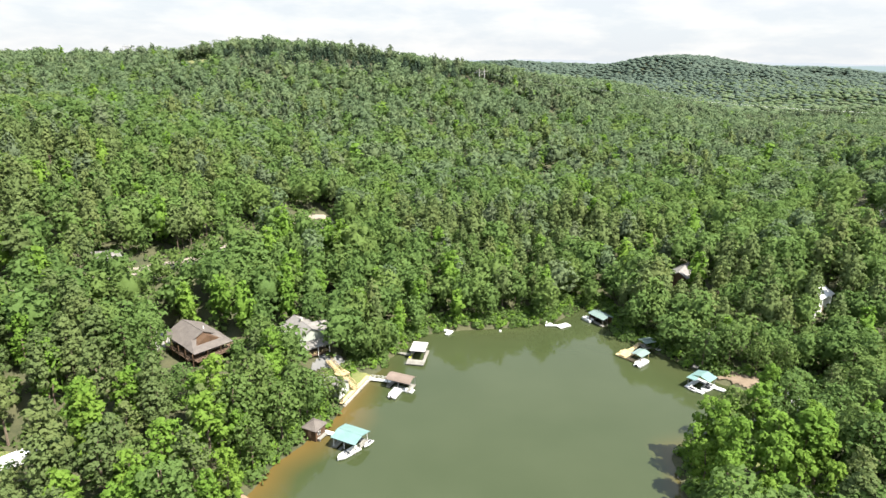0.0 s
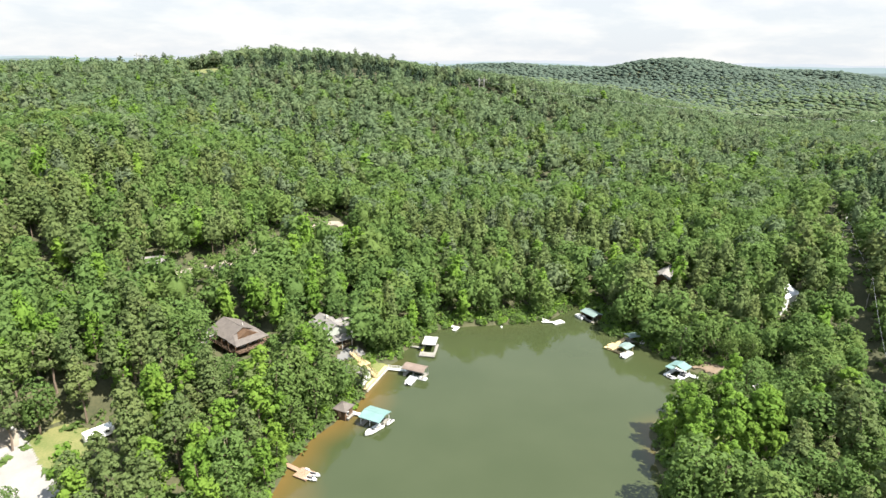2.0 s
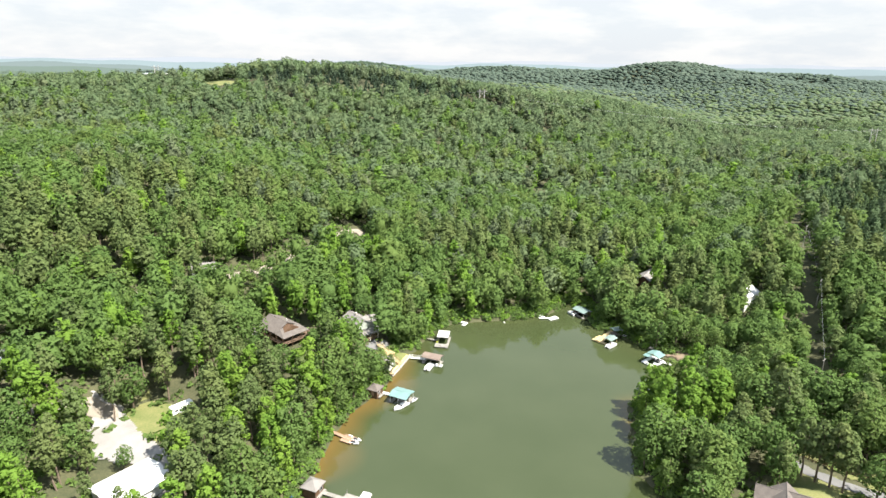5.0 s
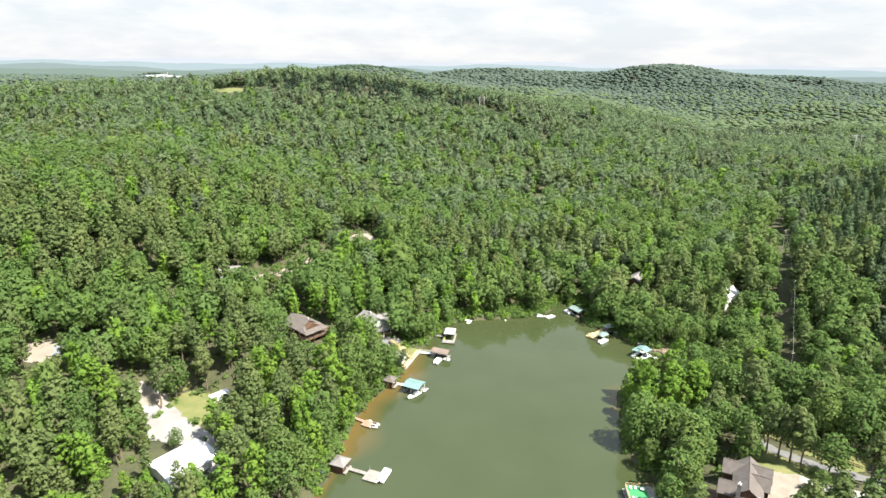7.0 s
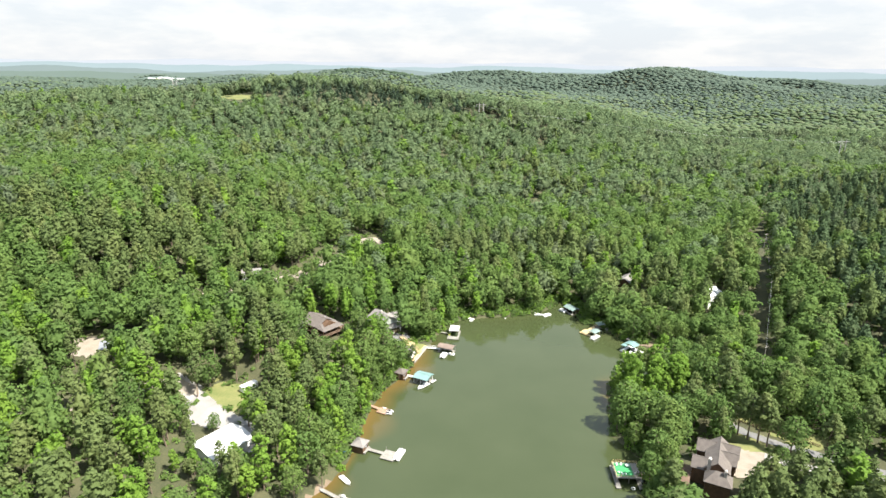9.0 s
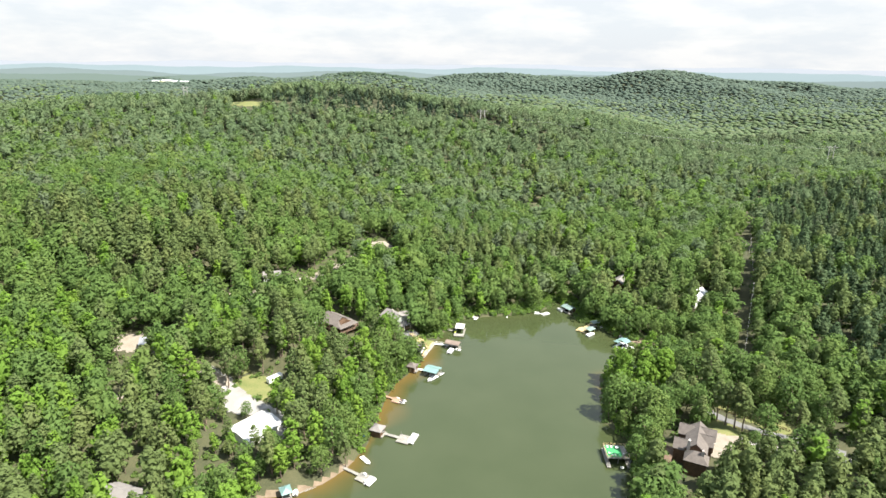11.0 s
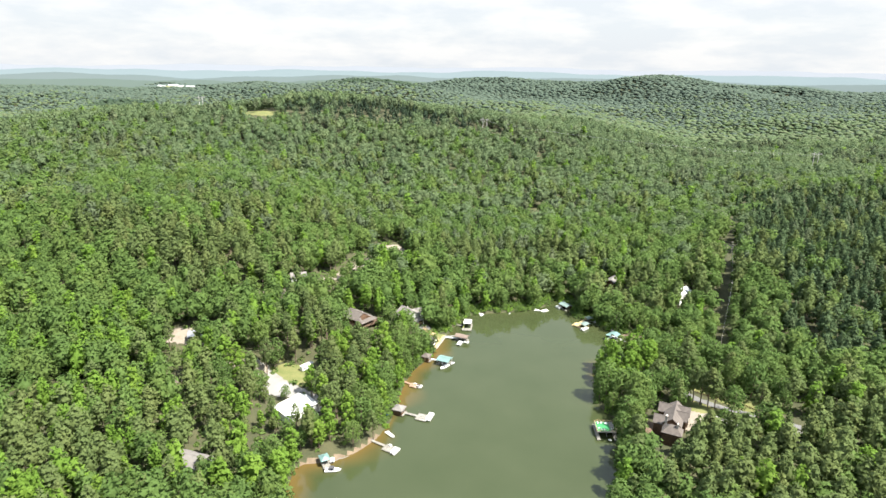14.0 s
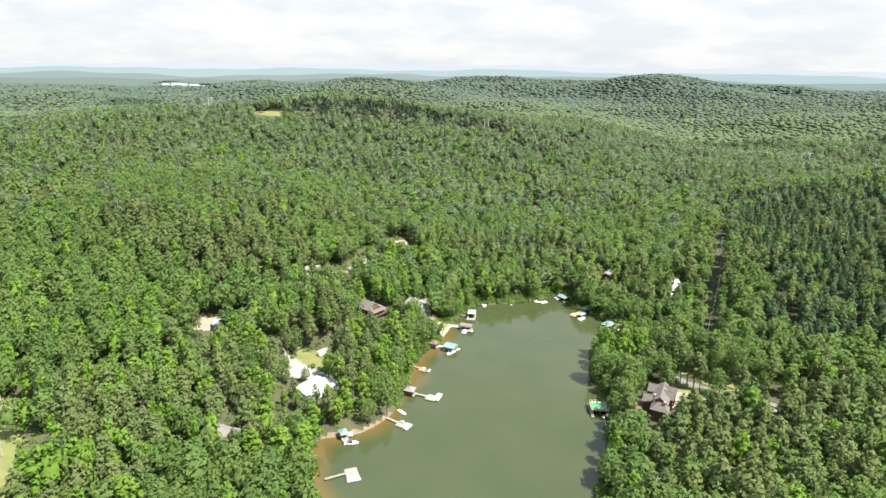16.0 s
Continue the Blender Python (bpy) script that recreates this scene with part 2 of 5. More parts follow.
def sheet(name, V, F, mats, index=None, smooth=False, parent=None, normals=None, tree=None):
    """One mesh object from arrays: V n x 3, F m x 3 or m x 4."""
    me = bpy.data.meshes.new(name)
    F = np.asarray(F, np.int32)
    k = F.shape[1]
    me.vertices.add(len(V))
    me.vertices.foreach_set("co", np.asarray(V, np.float32).ravel())
    me.loops.add(F.size)
    me.loops.foreach_set("vertex_index", F.ravel())
    me.polygons.add(len(F))
    me.polygons.foreach_set("loop_start", np.arange(0, F.size, k, dtype=np.int32))
    for m in mats:
        me.materials.append(m)
    if index is not None:
        me.polygons.foreach_set("material_index", np.asarray(index, np.int32))
    me.polygons.foreach_set("use_smooth", np.full(len(F), smooth))
    me.update(calc_edges=True)
    if tree is not None:
        me.attributes.new("tree", "FLOAT", "POINT").data.foreach_set("value", np.asarray(tree, np.float32))
    if normals is not None:
        me.normals_split_custom_set_from_vertices(np.asarray(normals, np.float32))
    ob = new(name, me)
    ob.parent = parent
    return ob


def grid_faces(nx, ny):
    i = np.arange(nx * ny).reshape(ny, nx)
    return np.stack([i[:-1, :-1].ravel(), i[:-1, 1:].ravel(), i[1:, 1:].ravel(), i[1:, :-1].ravel()], 1)


def steps(*runs):
    return np.unique(np.concatenate([np.linspace(a, b, n) for a, b, n in runs]))


gx = steps((-4600, -1000, 25), (-1000, -260, 40), (-260, 260, 200), (260, 1000, 40), (1000, 4600, 25))
gy = steps((-4600, -600, 12), (-600, -60, 36), (-60, 260, 135), (260, 1000, 46), (1000, 4600, 40))
X, Y = np.meshgrid(gx, gy)
Z = ground(X, Y)
D = lake_distance(X, Y)
shore = (D < -0.5) | ((X < -46) & (Y > 36) & (Y < 66) & (D < 3.0))
faces = grid_faces(len(gx), len(gy))
land = tagged(sheet("ground", np.stack([X, Y, Z], -1).reshape(-1, 3), faces, [FLOOR, CLAY], shore.ravel()[faces].all(1).astype(int), True),
              "wooded hilly ground with leaf litter and clay shore", "ground", kind="structure")

# water: clay shows through where it is shallow
WATER = bpy.data.materials.new("lake_water")
WATER.use_nodes = True
n, l = WATER.node_tree.nodes, WATER.node_tree.links
wb = n["Principled BSDF"]
wb.inputs["Roughness"].default_value, wb.inputs["IOR"].default_value, wb.inputs["Specular IOR Level"].default_value = 0.05, 1.36, 0.5
silt, geo = n.new("ShaderNodeAttribute"), n.new("ShaderNodeNewGeometry")
silt.attribute_name = "silt"
murk = add(n, "ShaderNodeTexNoise", Scale=0.035, Detail=3.0)
deep = n.new("ShaderNodeMix")
deep.data_type = "RGBA"
deep.inputs["A"].default_value, deep.inputs["B"].default_value = (0.027, 0.037, 0.013, 1), (0.043, 0.053, 0.024, 1)
brown = n.new("ShaderNodeMix")
brown.data_type = "RGBA"
brown.inputs["B"].default_value = (0.115, 0.070, 0.020, 1)
ripple = add(n, "ShaderNodeTexNoise", Scale=1.2, Detail=3.0)
wbump = add(n, "ShaderNodeBump", Strength=0.05, Distance=0.1)
l.new(geo.outputs["Position"], murk.inputs["Vector"])
l.new(geo.outputs["Position"], ripple.inputs["Vector"])
l.new(murk.outputs["Fac"], deep.inputs["Factor"])
l.new(deep.outputs["Result"], brown.inputs["A"])
l.new(silt.outputs["Fac"], brown.inputs["Factor"])
l.new(brown.outputs["Result"], wb.inputs["Base Color"])
l.new(ripple.outputs["Fac"], wbump.inputs["Height"])
l.new(wbump.outputs["Normal"], wb.inputs["Normal"])
wx, wy = np.linspace(-100, 124, 113), np.linspace(-195, 230, 193)
WX, WY = np.meshgrid(wx, wy)
lake = tagged(sheet("water", np.stack([WX, WY, 0 * WX], -1).reshape(-1, 3), grid_faces(113, 193), [WATER], None, True),
              "calm murky green lake with brown shallows", "lake", kind="structure")
at = lake.data.attributes.new("silt", "FLOAT", "POINT")
sd = -lake_distance(WX, WY)
west = np.clip((10 - WX) / 30, 0, 1) * np.clip((175 - WY) / 30, 0, 1)
east = np.clip((WX - 30) / 15, 0, 1) * np.clip((WY - 105) / 10, 0, 1) * np.clip((140 - WY) / 10, 0, 1)
reach = np.clip(9 + 6 * wave(WX, WY, 14, 4), 3, 16)
at.data.foreach_set("value", (np.clip(1 - sd / reach, 0, 1) ** 1.3 * np.clip(west + 0.5 * east, 0.05, 1) * 0.8).astype(np.float32).ravel())

# the farthest ridges, along the edge of sight; each ring paler with painted haze
a = np.linspace(-math.pi, math.pi, 721)
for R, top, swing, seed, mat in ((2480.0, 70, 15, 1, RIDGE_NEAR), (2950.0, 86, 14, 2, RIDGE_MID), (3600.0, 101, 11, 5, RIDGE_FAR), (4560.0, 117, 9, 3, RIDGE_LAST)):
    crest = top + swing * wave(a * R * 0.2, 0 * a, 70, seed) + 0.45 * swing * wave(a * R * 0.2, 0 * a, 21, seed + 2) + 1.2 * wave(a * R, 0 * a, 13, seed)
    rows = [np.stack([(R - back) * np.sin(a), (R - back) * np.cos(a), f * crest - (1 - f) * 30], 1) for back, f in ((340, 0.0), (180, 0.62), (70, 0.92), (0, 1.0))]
    tagged(sheet("backdrop", np.concatenate(rows), grid_faces(721, 4), [mat], None, True), "wooded ridges along the far horizon, haze painted in pale blue", "distant hills", kind="structure")


# ---- building kit ----
WOOD_GREY = material("weathered_boards", (0.130, 0.122, 0.105), (0.248, 0.238, 0.210), 0.85, 0.9, 9, vary=0.1)
WOOD_NEW = material("fresh_pine_boards", (0.293, 0.217, 0.102), (0.433, 0.344, 0.191), 0.75, 0.9, 9, vary=0.1)
WOOD_RED = material("stained_boards", (0.191, 0.118, 0.076), (0.293, 0.197, 0.134), 0.8, 0.9, 9, vary=0.1)
LOG = material("brown_log_wall", (0.045, 0.024, 0.013), (0.112, 0.064, 0.034), 0.75, 0.8, 9)
SIDING = material("sage_siding", (0.255, 0.285, 0.247), (0.375, 0.398, 0.352), 0.7, 0.4, 12)
WHITE = material("white_paint", (0.527, 0.527, 0.510), (0.680, 0.680, 0.663), 0.5, 0.7, 9)
GEL = material("white_gelcoat", (0.578, 0.578, 0.570), (0.680, 0.680, 0.680), 0.25, 0.6, 6, bump=0.05, spec=0.5)
METAL = material("grey_galvanised_metal", (0.210, 0.217, 0.225), (0.345, 0.352, 0.360), 0.45, 0.7, 9, metal=0.6)
TEAL = material("teal_metal_roof", (0.100, 0.175, 0.165), (0.155, 0.240, 0.228), 0.45, 0.35, 10, bump=0.1)
TEAL_DULL = material("faded_green_roof", (0.093, 0.136, 0.124), (0.167, 0.217, 0.198), 0.6, 0.5, 10, bump=0.1)
BROWN_METAL = material("brown_metal_roof", (0.120, 0.090, 0.071), (0.203, 0.158, 0.128), 0.5, 0.4, 10, bump=0.1)
SHINGLE = material("brown_shingles", (0.081, 0.065, 0.053), (0.155, 0.130, 0.108), 0.9, 0.6, 16, bump=0.5)
SHINGLE_PALE = material("pale_grey_shingles", (0.130, 0.120, 0.111), (0.199, 0.187, 0.174), 0.9, 0.6, 16, bump=0.5)
SHINGLE_TAN = material("taupe_shingles", (0.072, 0.061, 0.054), (0.128, 0.111, 0.098), 0.9, 0.6, 16, bump=0.5)
DECK_BROWN = material("brown_stained_deck", (0.075, 0.048, 0.032), (0.150, 0.100, 0.068), 0.8, 0.9, 9)
ROOF_WHITE = material("white_metal_roof", (0.46, 0.46, 0.45), (0.60, 0.60, 0.59), 0.45, 0.3, 10, bump=0.1)
DARK = material("dark_rubber", (0.009, 0.009, 0.009), (0.026, 0.026, 0.026), 0.6, 2.0)
CARPET = material("green_turf", (0.022, 0.150, 0.053), (0.045, 0.240, 0.090), 0.9, 1.0, 12)
BLUE = material("blue_tarp", (0.015, 0.090, 0.315), (0.038, 0.165, 0.435), 0.5, 1.0)
YELLOW = material("yellow_green_plastic", (0.338, 0.413, 0.022), (0.450, 0.510, 0.045), 0.4, 1.0)
CANVAS = material("dark_canvas", (0.038, 0.038, 0.041), (0.075, 0.075, 0.083), 0.8, 2.0)
STONE = material("pale_wall_stone", (0.255, 0.232, 0.203), (0.413, 0.383, 0.338), 0.85, 1.2, 8, bump=0.5, vary=0.15)
CONCRETE = material("concrete", (0.315, 0.307, 0.292), (0.435, 0.427, 0.405), 0.85, 0.5, 14)
GLASS = bpy.data.materials.new("window_glass")
GLASS.use_nodes = True
gb = GLASS.node_tree.nodes["Principled BSDF"]
gb.inputs["Base Color"].default_value, gb.inputs["Roughness"].default_value = (0.02, 0.025, 0.03, 1), 0.05
CAR_BLACK = material("black_car_paint", (0.007, 0.007, 0.009), (0.017, 0.017, 0.019), 0.25, 1.0, bump=0, spec=0.6)
CAR_GREY = material("grey_car_paint", (0.075, 0.079, 0.083), (0.112, 0.116, 0.120), 0.3, 1.0, bump=0, spec=0.6)


def part(name, bm, mat, parent=None, label=""):
    """One mesh object under a thing or a part."""
    me = bpy.data.meshes.new(name)
    bmesh.ops.recalc_face_normals(bm, faces=bm.faces)
    bm.to_mesh(me)
    bm.free()
    me.materials.append(mat)
    ob = new(name, me)
    ob.parent = parent
    if label:
        tagged(ob, label)
    return ob


def thing(name, x, y, z, turn, label, category, group=""):
    ob = new(name)
    ob.matrix_basis = pose(x, y, z, 0, 0, turn)
    return tagged(ob, label, category, group)


def box(x0, x1, y0, y1, z0, z1, bevel=0.0, bm=None):
    bm = bm or bmesh.new()
    v = [bm.verts.new(p) for p in ((x0, y0, z0), (x1, y0, z0), (x1, y1, z0), (x0, y1, z0), (x0, y0, z1), (x1, y0, z1), (x1, y1, z1), (x0, y1, z1))]
    made = [bm.faces.new([v[i] for i in f]) for f in ((3, 2, 1, 0), (4, 5, 6, 7), (0, 1, 5, 4), (1, 2, 6, 5), (2, 3, 7, 6), (3, 0, 4, 7))]
    if bevel:
        bmesh.ops.bevel(bm, geom=list({e for f in made for e in f.edges}), offset=bevel, segments=1, affect="EDGES")
    return bm


def beam(a, b, w, h=None, bm=None):
    """A straight bar from a to b, w wide and h deep."""
    bm = bm or bmesh.new()
    a, b, h = Vector(a), Vector(b), h or w
    way = (b - a).normalized()
    side = way.cross(Vector((0, 0, 1)))
    side = side.normalized() if side.length > 1e-3 else Vector((1, 0, 0))
    up = side.cross(way)
    ends = [[bm.verts.new(p + side * s * w / 2 + up * u * h / 2) for s, u in ((-1, -1), (1, -1), (1, 1), (-1, 1))] for p in (a, b)]
    bm.faces.new(ends[0]), bm.faces.new(ends[1][::-1])
    for k in range(4):
        bm.faces.new((ends[0][k], ends[0][(k + 1) % 4], ends[1][(k + 1) % 4], ends[1][k]))
    return bm


def tube(a, b, r, sides=8, bm=None, r2=None):
    bm = bm or bmesh.new()
    a, b = Vector(a), Vector(b)
    q = (b - a).to_track_quat("Z", "Y").to_matrix()
    rings = [[bm.verts.new(p + q @ Vector((rr * math.cos(2 * math.pi * k / sides), rr * math.sin(2 * math.pi * k / sides), 0))) for k in range(sides)]
             for p, rr in ((a, r), (b, r if r2 is None else r2))]
    for k in range(sides):
        bm.faces.new((rings[0][k], rings[0][(k + 1) % sides], rings[1][(k + 1) % sides], rings[1][k]))
    bm.faces.new(rings[0][::-1]), bm.faces.new(rings[1])
    return bm


def slab(corners, thick, bm=None):
    """A plate under the given upper corners."""
    bm = bm or bmesh.new()
    top = [bm.verts.new(c) for c in corners]
    low = [bm.verts.new((c[0], c[1], c[2] - thick)) for c in corners]
    bm.faces.new(top), bm.faces.new(low[::-1])
    for k in range(len(top)):
        bm.faces.new((top[k], low[k], low[(k + 1) % len(top)], top[(k + 1) % len(top)]))
    return bm


def gable_roof(host, x0, x1, y0, y1, eave, rise, mat, along="x", over=0.45, thick=0.16, ridge_cap=True):
    """Two roof planes with eaves and a ridge cap."""
    x0, x1, y0, y1 = x0 - over, x1 + over, y0 - over, y1 + over
    drop = over * rise / (0.5 * ((y1 - y0) if along == "x" else (x1 - x0)))
    e, t = eave - drop * 0, eave + rise
    if along == "x":
        m = (y0 + y1) / 2
        part("roof_panel", slab([(x0, y0, e), (x1, y0, e), (x1, m, t), (x0, m, t)], thick), mat, host)
        part("roof_panel", slab([(x1, y1, e), (x0, y1, e), (x0, m, t), (x1, m, t)], thick), mat, host)
        if ridge_cap:
            part("ridge_cap", box(x0, x1, m - 0.14, m + 0.14, t - 0.03, t + 0.05, 0.02), mat, host)
    else:
        m = (x0 + x1) / 2
        part("roof_panel", slab([(x0, y1, e), (x0, y0, e), (m, y0, t), (m, y1, t)], thick), mat, host)
        part("roof_panel", slab([(x1, y0, e), (x1, y1, e), (m, y1, t), (m, y0, t)], thick), mat, host)
        if ridge_cap:
            part("ridge_cap", box(m - 0.14, m + 0.14, y0, y1, t - 0.03, t + 0.05, 0.02), mat, host)


def hip_roof(host, x0, x1, y0, y1, eave, rise, mat, over=0.5, thick=0.14):
    x0, x1, y0, y1 = x0 - over, x1 + over, y0 - over, y1 + over
    w, d = x1 - x0, y1 - y0
    k = min(w, d) / 2
    a, b = ((x0 + k, (y0 + y1) / 2), (x1 - k, (y0 + y1) / 2)) if w > d else (((x0 + x1) / 2, y0 + k), ((x0 + x1) / 2, y1 - k))
    t = eave + rise
    A, B = (*a, t), (*b, t)
    P = [(x0, y0, eave), (x1, y0, eave), (x1, y1, eave), (x0, y1, eave)]
    four = ([P[0], P[1], B, A], [P[1], P[2], B], [P[2], P[3], A, B], [P[3], P[0], A]) if w > d else ([P[0], P[1], A], [P[1], P[2], B, A], [P[2], P[3], B], [P[3], P[0], A, B])
    for c in four:
        if len({tuple(round(q, 4) for q in p) for p in c}) == len(c):
            part("roof_panel", slab(c, thick), mat, host)
        else:
            part("roof_panel", slab([p for i, p in enumerate(c) if i < 3], thick), mat, host)


def walls(host, x0, x1, y0, y1, z0, eave, rise, mat, along="x", name="wall"):
    """A block of outer walls, with gables under the roof."""
    bm = bmesh.new()
    e = eave - 0.12
    t = e + rise * 0.93
    if along == "x":
        m = (y0 + y1) / 2
        prof = [(y0, z0), (y1, z0), (y1, e), (m, t), (y0, e)]
        ends = [[bm.verts.new((x, p[0], p[1])) for p in prof] for x in (x0, x1)]
    else:
        m = (x0 + x1) / 2
        prof = [(x0, z0), (x1, z0), (x1, e), (m, t), (x0, e)]
        ends = [[bm.verts.new((p[0], y, p[1])) for p in prof] for y in (y0, y1)]
    bm.faces.new(ends[0]), bm.faces.new(ends[1][::-1])
    for k in range(5):
        bm.faces.new((ends[0][k], ends[0][(k + 1) % 5], ends[1][(k + 1) % 5], ends[1][k]))
    return part(name, bm, mat, host)


def window(host, x, y, z, w, h, face, name="window"):
    """face: 'x-', 'x+', 'y-', 'y+', the way it looks."""
    s = -1 if face[1] == "-" else 1
    if face[0] == "y":
        fr = part(name, box(x - w / 2 - 0.09, x + w / 2 + 0.09, min(y - 0.05 * s, y + 0.05 * s), max(y - 0.05 * s, y + 0.05 * s), z - 0.09, z + h + 0.09), WHITE, host)
        part("pane", box(x - w / 2, x + w / 2, min(y, y + 0.07 * s), max(y, y + 0.07 * s), z, z + h), GLASS, fr)
        part("glazing_bar", box(x - 0.03, x + 0.03, min(y, y + 0.09 * s), max(y, y + 0.09 * s), z, z + h), WHITE, fr)
    else:
        fr = part(name, box(min(x - 0.05 * s, x + 0.05 * s), max(x - 0.05 * s, x + 0.05 * s), y - w / 2 - 0.09, y + w / 2 + 0.09, z - 0.09, z + h + 0.09), WHITE, host)
        part("pane", box(min(x, x + 0.07 * s), max(x, x + 0.07 * s), y - w / 2, y + w / 2, z, z + h), GLASS, fr)
        part("glazing_bar", box(min(x, x + 0.09 * s), max(x, x + 0.09 * s), y - 0.03, y + 0.03, z, z + h), WHITE, fr)


def railing(host, points, mat, high=1.0, step=1.4):
    """Posts and two rails along a line of points."""
    for a, b in zip(points, points[1:]):
        a, b = Vector(a), Vector(b)
        k = max(1, round((b - a).length / step))
        for i in range(k + 1):
            p = a.lerp(b, i / k)
            part("rail_post", box(p.x - 0.05, p.x + 0.05, p.y - 0.05, p.y + 0.05, p.z, p.z + high), mat, host)
        for h in (0.5, 1.0):
            part("rail", beam(a + Vector((0, 0, high * h)), b + Vector((0, 0, high * h)), 0.07, 0.09), mat, host)


def planked(host, x0, x1, y0, y1, z, mat, across="x", name="deck_section", board=0.55, piles=True):
    """A deck: a frame with boards laid on it, and piles below."""
    part(name, box(x0 + 0.05, x1 - 0.05, y0 + 0.05, y1 - 0.05, z - 0.30, z - 0.06), mat, host)
    a0, a1 = (y0, y1) if across == "x" else (x0, x1)
    k = max(2, round((a1 - a0) / board))
    for i in range(k):
        p, q = a0 + (a1 - a0) * i / k + 0.02, a0 + (a1 - a0) * (i + 1) / k - 0.02
        part("board", box(x0, x1, p, q, z - 0.06, z) if across == "x" else box(p, q, y0, y1, z - 0.06, z), mat, host)
    if piles:
        for px in (x0 + 0.2, x1 - 0.2):
            for py in (y0 + 0.2, y1 - 0.2):
                part("pile", tube((px, py, -3.0), (px, py, z - 0.1), 0.11, 7), mat, host)


def walkway(host, a, b, z, mat, wide=1.3, z2=None):
    """A narrow pier from a to b in the host's own frame."""
    a, b = Vector((*a, z)), Vector((*b, z if z2 is None else z2))
    n = max(2, round((b - a).length / 0.6))
    part("walkway", beam(a - Vector((0, 0, 0.16)), b - Vector((0, 0, 0.16)), wide - 0.15, 0.16), mat, host)
    for i in range(n):
        p, q = a.lerp(b, (i + 0.03) / n), a.lerp(b, (i + 0.97) / n)
        part("board", beam(p, q, wide, 0.06), mat, host)
    for f in (0.25, 0.75):
        p = a.lerp(b, f)
        part("pile", tube((p.x, p.y, -2.5), (p.x, p.y, p.z - 0.05), 0.1, 7), mat, host)


def posts(host, x0, x1, y0, y1, z0, z1, mat, mid=False):
    for px in (x0, x1) + (((x0 + x1) / 2,) if mid else ()):
        for py in (y0, y1):
            part("roof_post", box(px - 0.07, px + 0.07, py - 0.07, py + 0.07, z0, z1), mat, host)
    for py in (y0, y1):
        part("roof_beam", beam((x0, py, z1 - 0.12), (x1, py, z1 - 0.12), 0.1, 0.2), mat, host)


# ---- boats ----
def hull_bm(length, wide, high, bow=0.35, n=9):
    """An open hull shell: keel to gunwale, pointed bow towards +x, with a floor."""
    bm = bmesh.new()
    rows = []
    for i in range(n + 1):
        f = i / n
        x = -length / 2 + length * f
        w = wide / 2 * (1 - max(0, (f - (1 - bow)) / bow) ** 2.2) + 0.02
        lift = 0.25 * high * max(0, (f - 0.55) / 0.45) ** 2
        prof = [(w, high + lift), (w * 0.93, high * 0.45 + lift), (w * 0.55, lift * 1.4), (0, lift * 1.6 - 0.06), (-w * 0.55, lift * 1.4), (-w * 0.93, high * 0.45 + lift), (-w, high + lift)]
        rows.append([bm.verts.new((x, p, q)) for p, q in prof])
    for a, b in zip(rows, rows[1:]):
        for k in range(6):
            bm.faces.new((a[k], a[k + 1], b[k + 1], b[k]))
    bm.faces.new(rows[0])
    # deck with a sunk middle
    deck = [[bm.verts.new((r[0].co.x, s * r[0].co.y, r[0].co.z - d)) for s, d in ((0.72, 0.0), (0.66, 0.38 * high), (-0.66, 0.38 * high), (-0.72, 0.0))] for r in rows[:7]]
    for i in range(6):
        a, b = deck[i], deck[i + 1]
        bm.faces.new((rows[i][0], rows[i + 1][0], b[0], a[0]))
        bm.faces.new((a[3], b[3], rows[i + 1][6], rows[i][6]))
        for k in range(3):
            bm.faces.new((a[k], b[k], b[k + 1], a[k + 1]))
    bm.faces.new((rows[0][0], *deck[0], rows[0][6]))
    bm.faces.new((rows[6][0], *deck[6], rows[6][6])) if False else None
    for i in range(6, n):
        bm.faces.new((rows[i][0], rows[i + 1][0], rows[i + 1][6], rows[i][6]))
    bm.faces.new(deck[6])
    return bm


def speedboat(x, y, turn, label="white fibreglass motorboat moored beside the dock", length=6.2, cover=False, z=-0.12):
    b = thing("motorboat", x, y, z, turn, label, "boat", "boats on the lake")
    part("hull", hull_bm(length, 2.3, 0.85), GEL, b)
    part("windshield", slab([(0.55, -0.85, 1.35), (0.25, -0.9, 1.36), (0.25, 0.9, 1.36), (0.55, 0.85, 1.35)], 0.42), GLASS, b)
    for sy in (-0.5, 0.5):
        part("seat", box(-0.9, -0.2, sy - 0.3, sy + 0.3, 0.5, 1.0, 0.06), CANVAS if cover else WHITE, b)
    part("rear_bench", box(-length / 2 + 0.5, -length / 2 + 1.1, -0.8, 0.8, 0.5, 0.98, 0.06), WHITE, b)
    o = part("outboard_motor", box(-length / 2 - 0.45, -length / 2 - 0.02, -0.22, 0.22, 0.55, 1.25, 0.08), DARK, b)
    part("propeller_leg", box(-length / 2 - 0.3, -length / 2 - 0.12, -0.06, 0.06, -0.3, 0.55), DARK, o)
    if cover:
        part("canvas_top", slab([(-1.3, -0.95, 1.95), (0.5, -0.95, 2.0), (0.5, 0.95, 2.0), (-1.3, 0.95, 1.95)], 0.08), CANVAS, b)
        for px in (-1.2, 0.4):
            for py in (-0.9, 0.9):
                part("canopy_post", tube((px, py, 0.8), (px, py, 1.95), 0.025, 6), METAL, b)
    return b


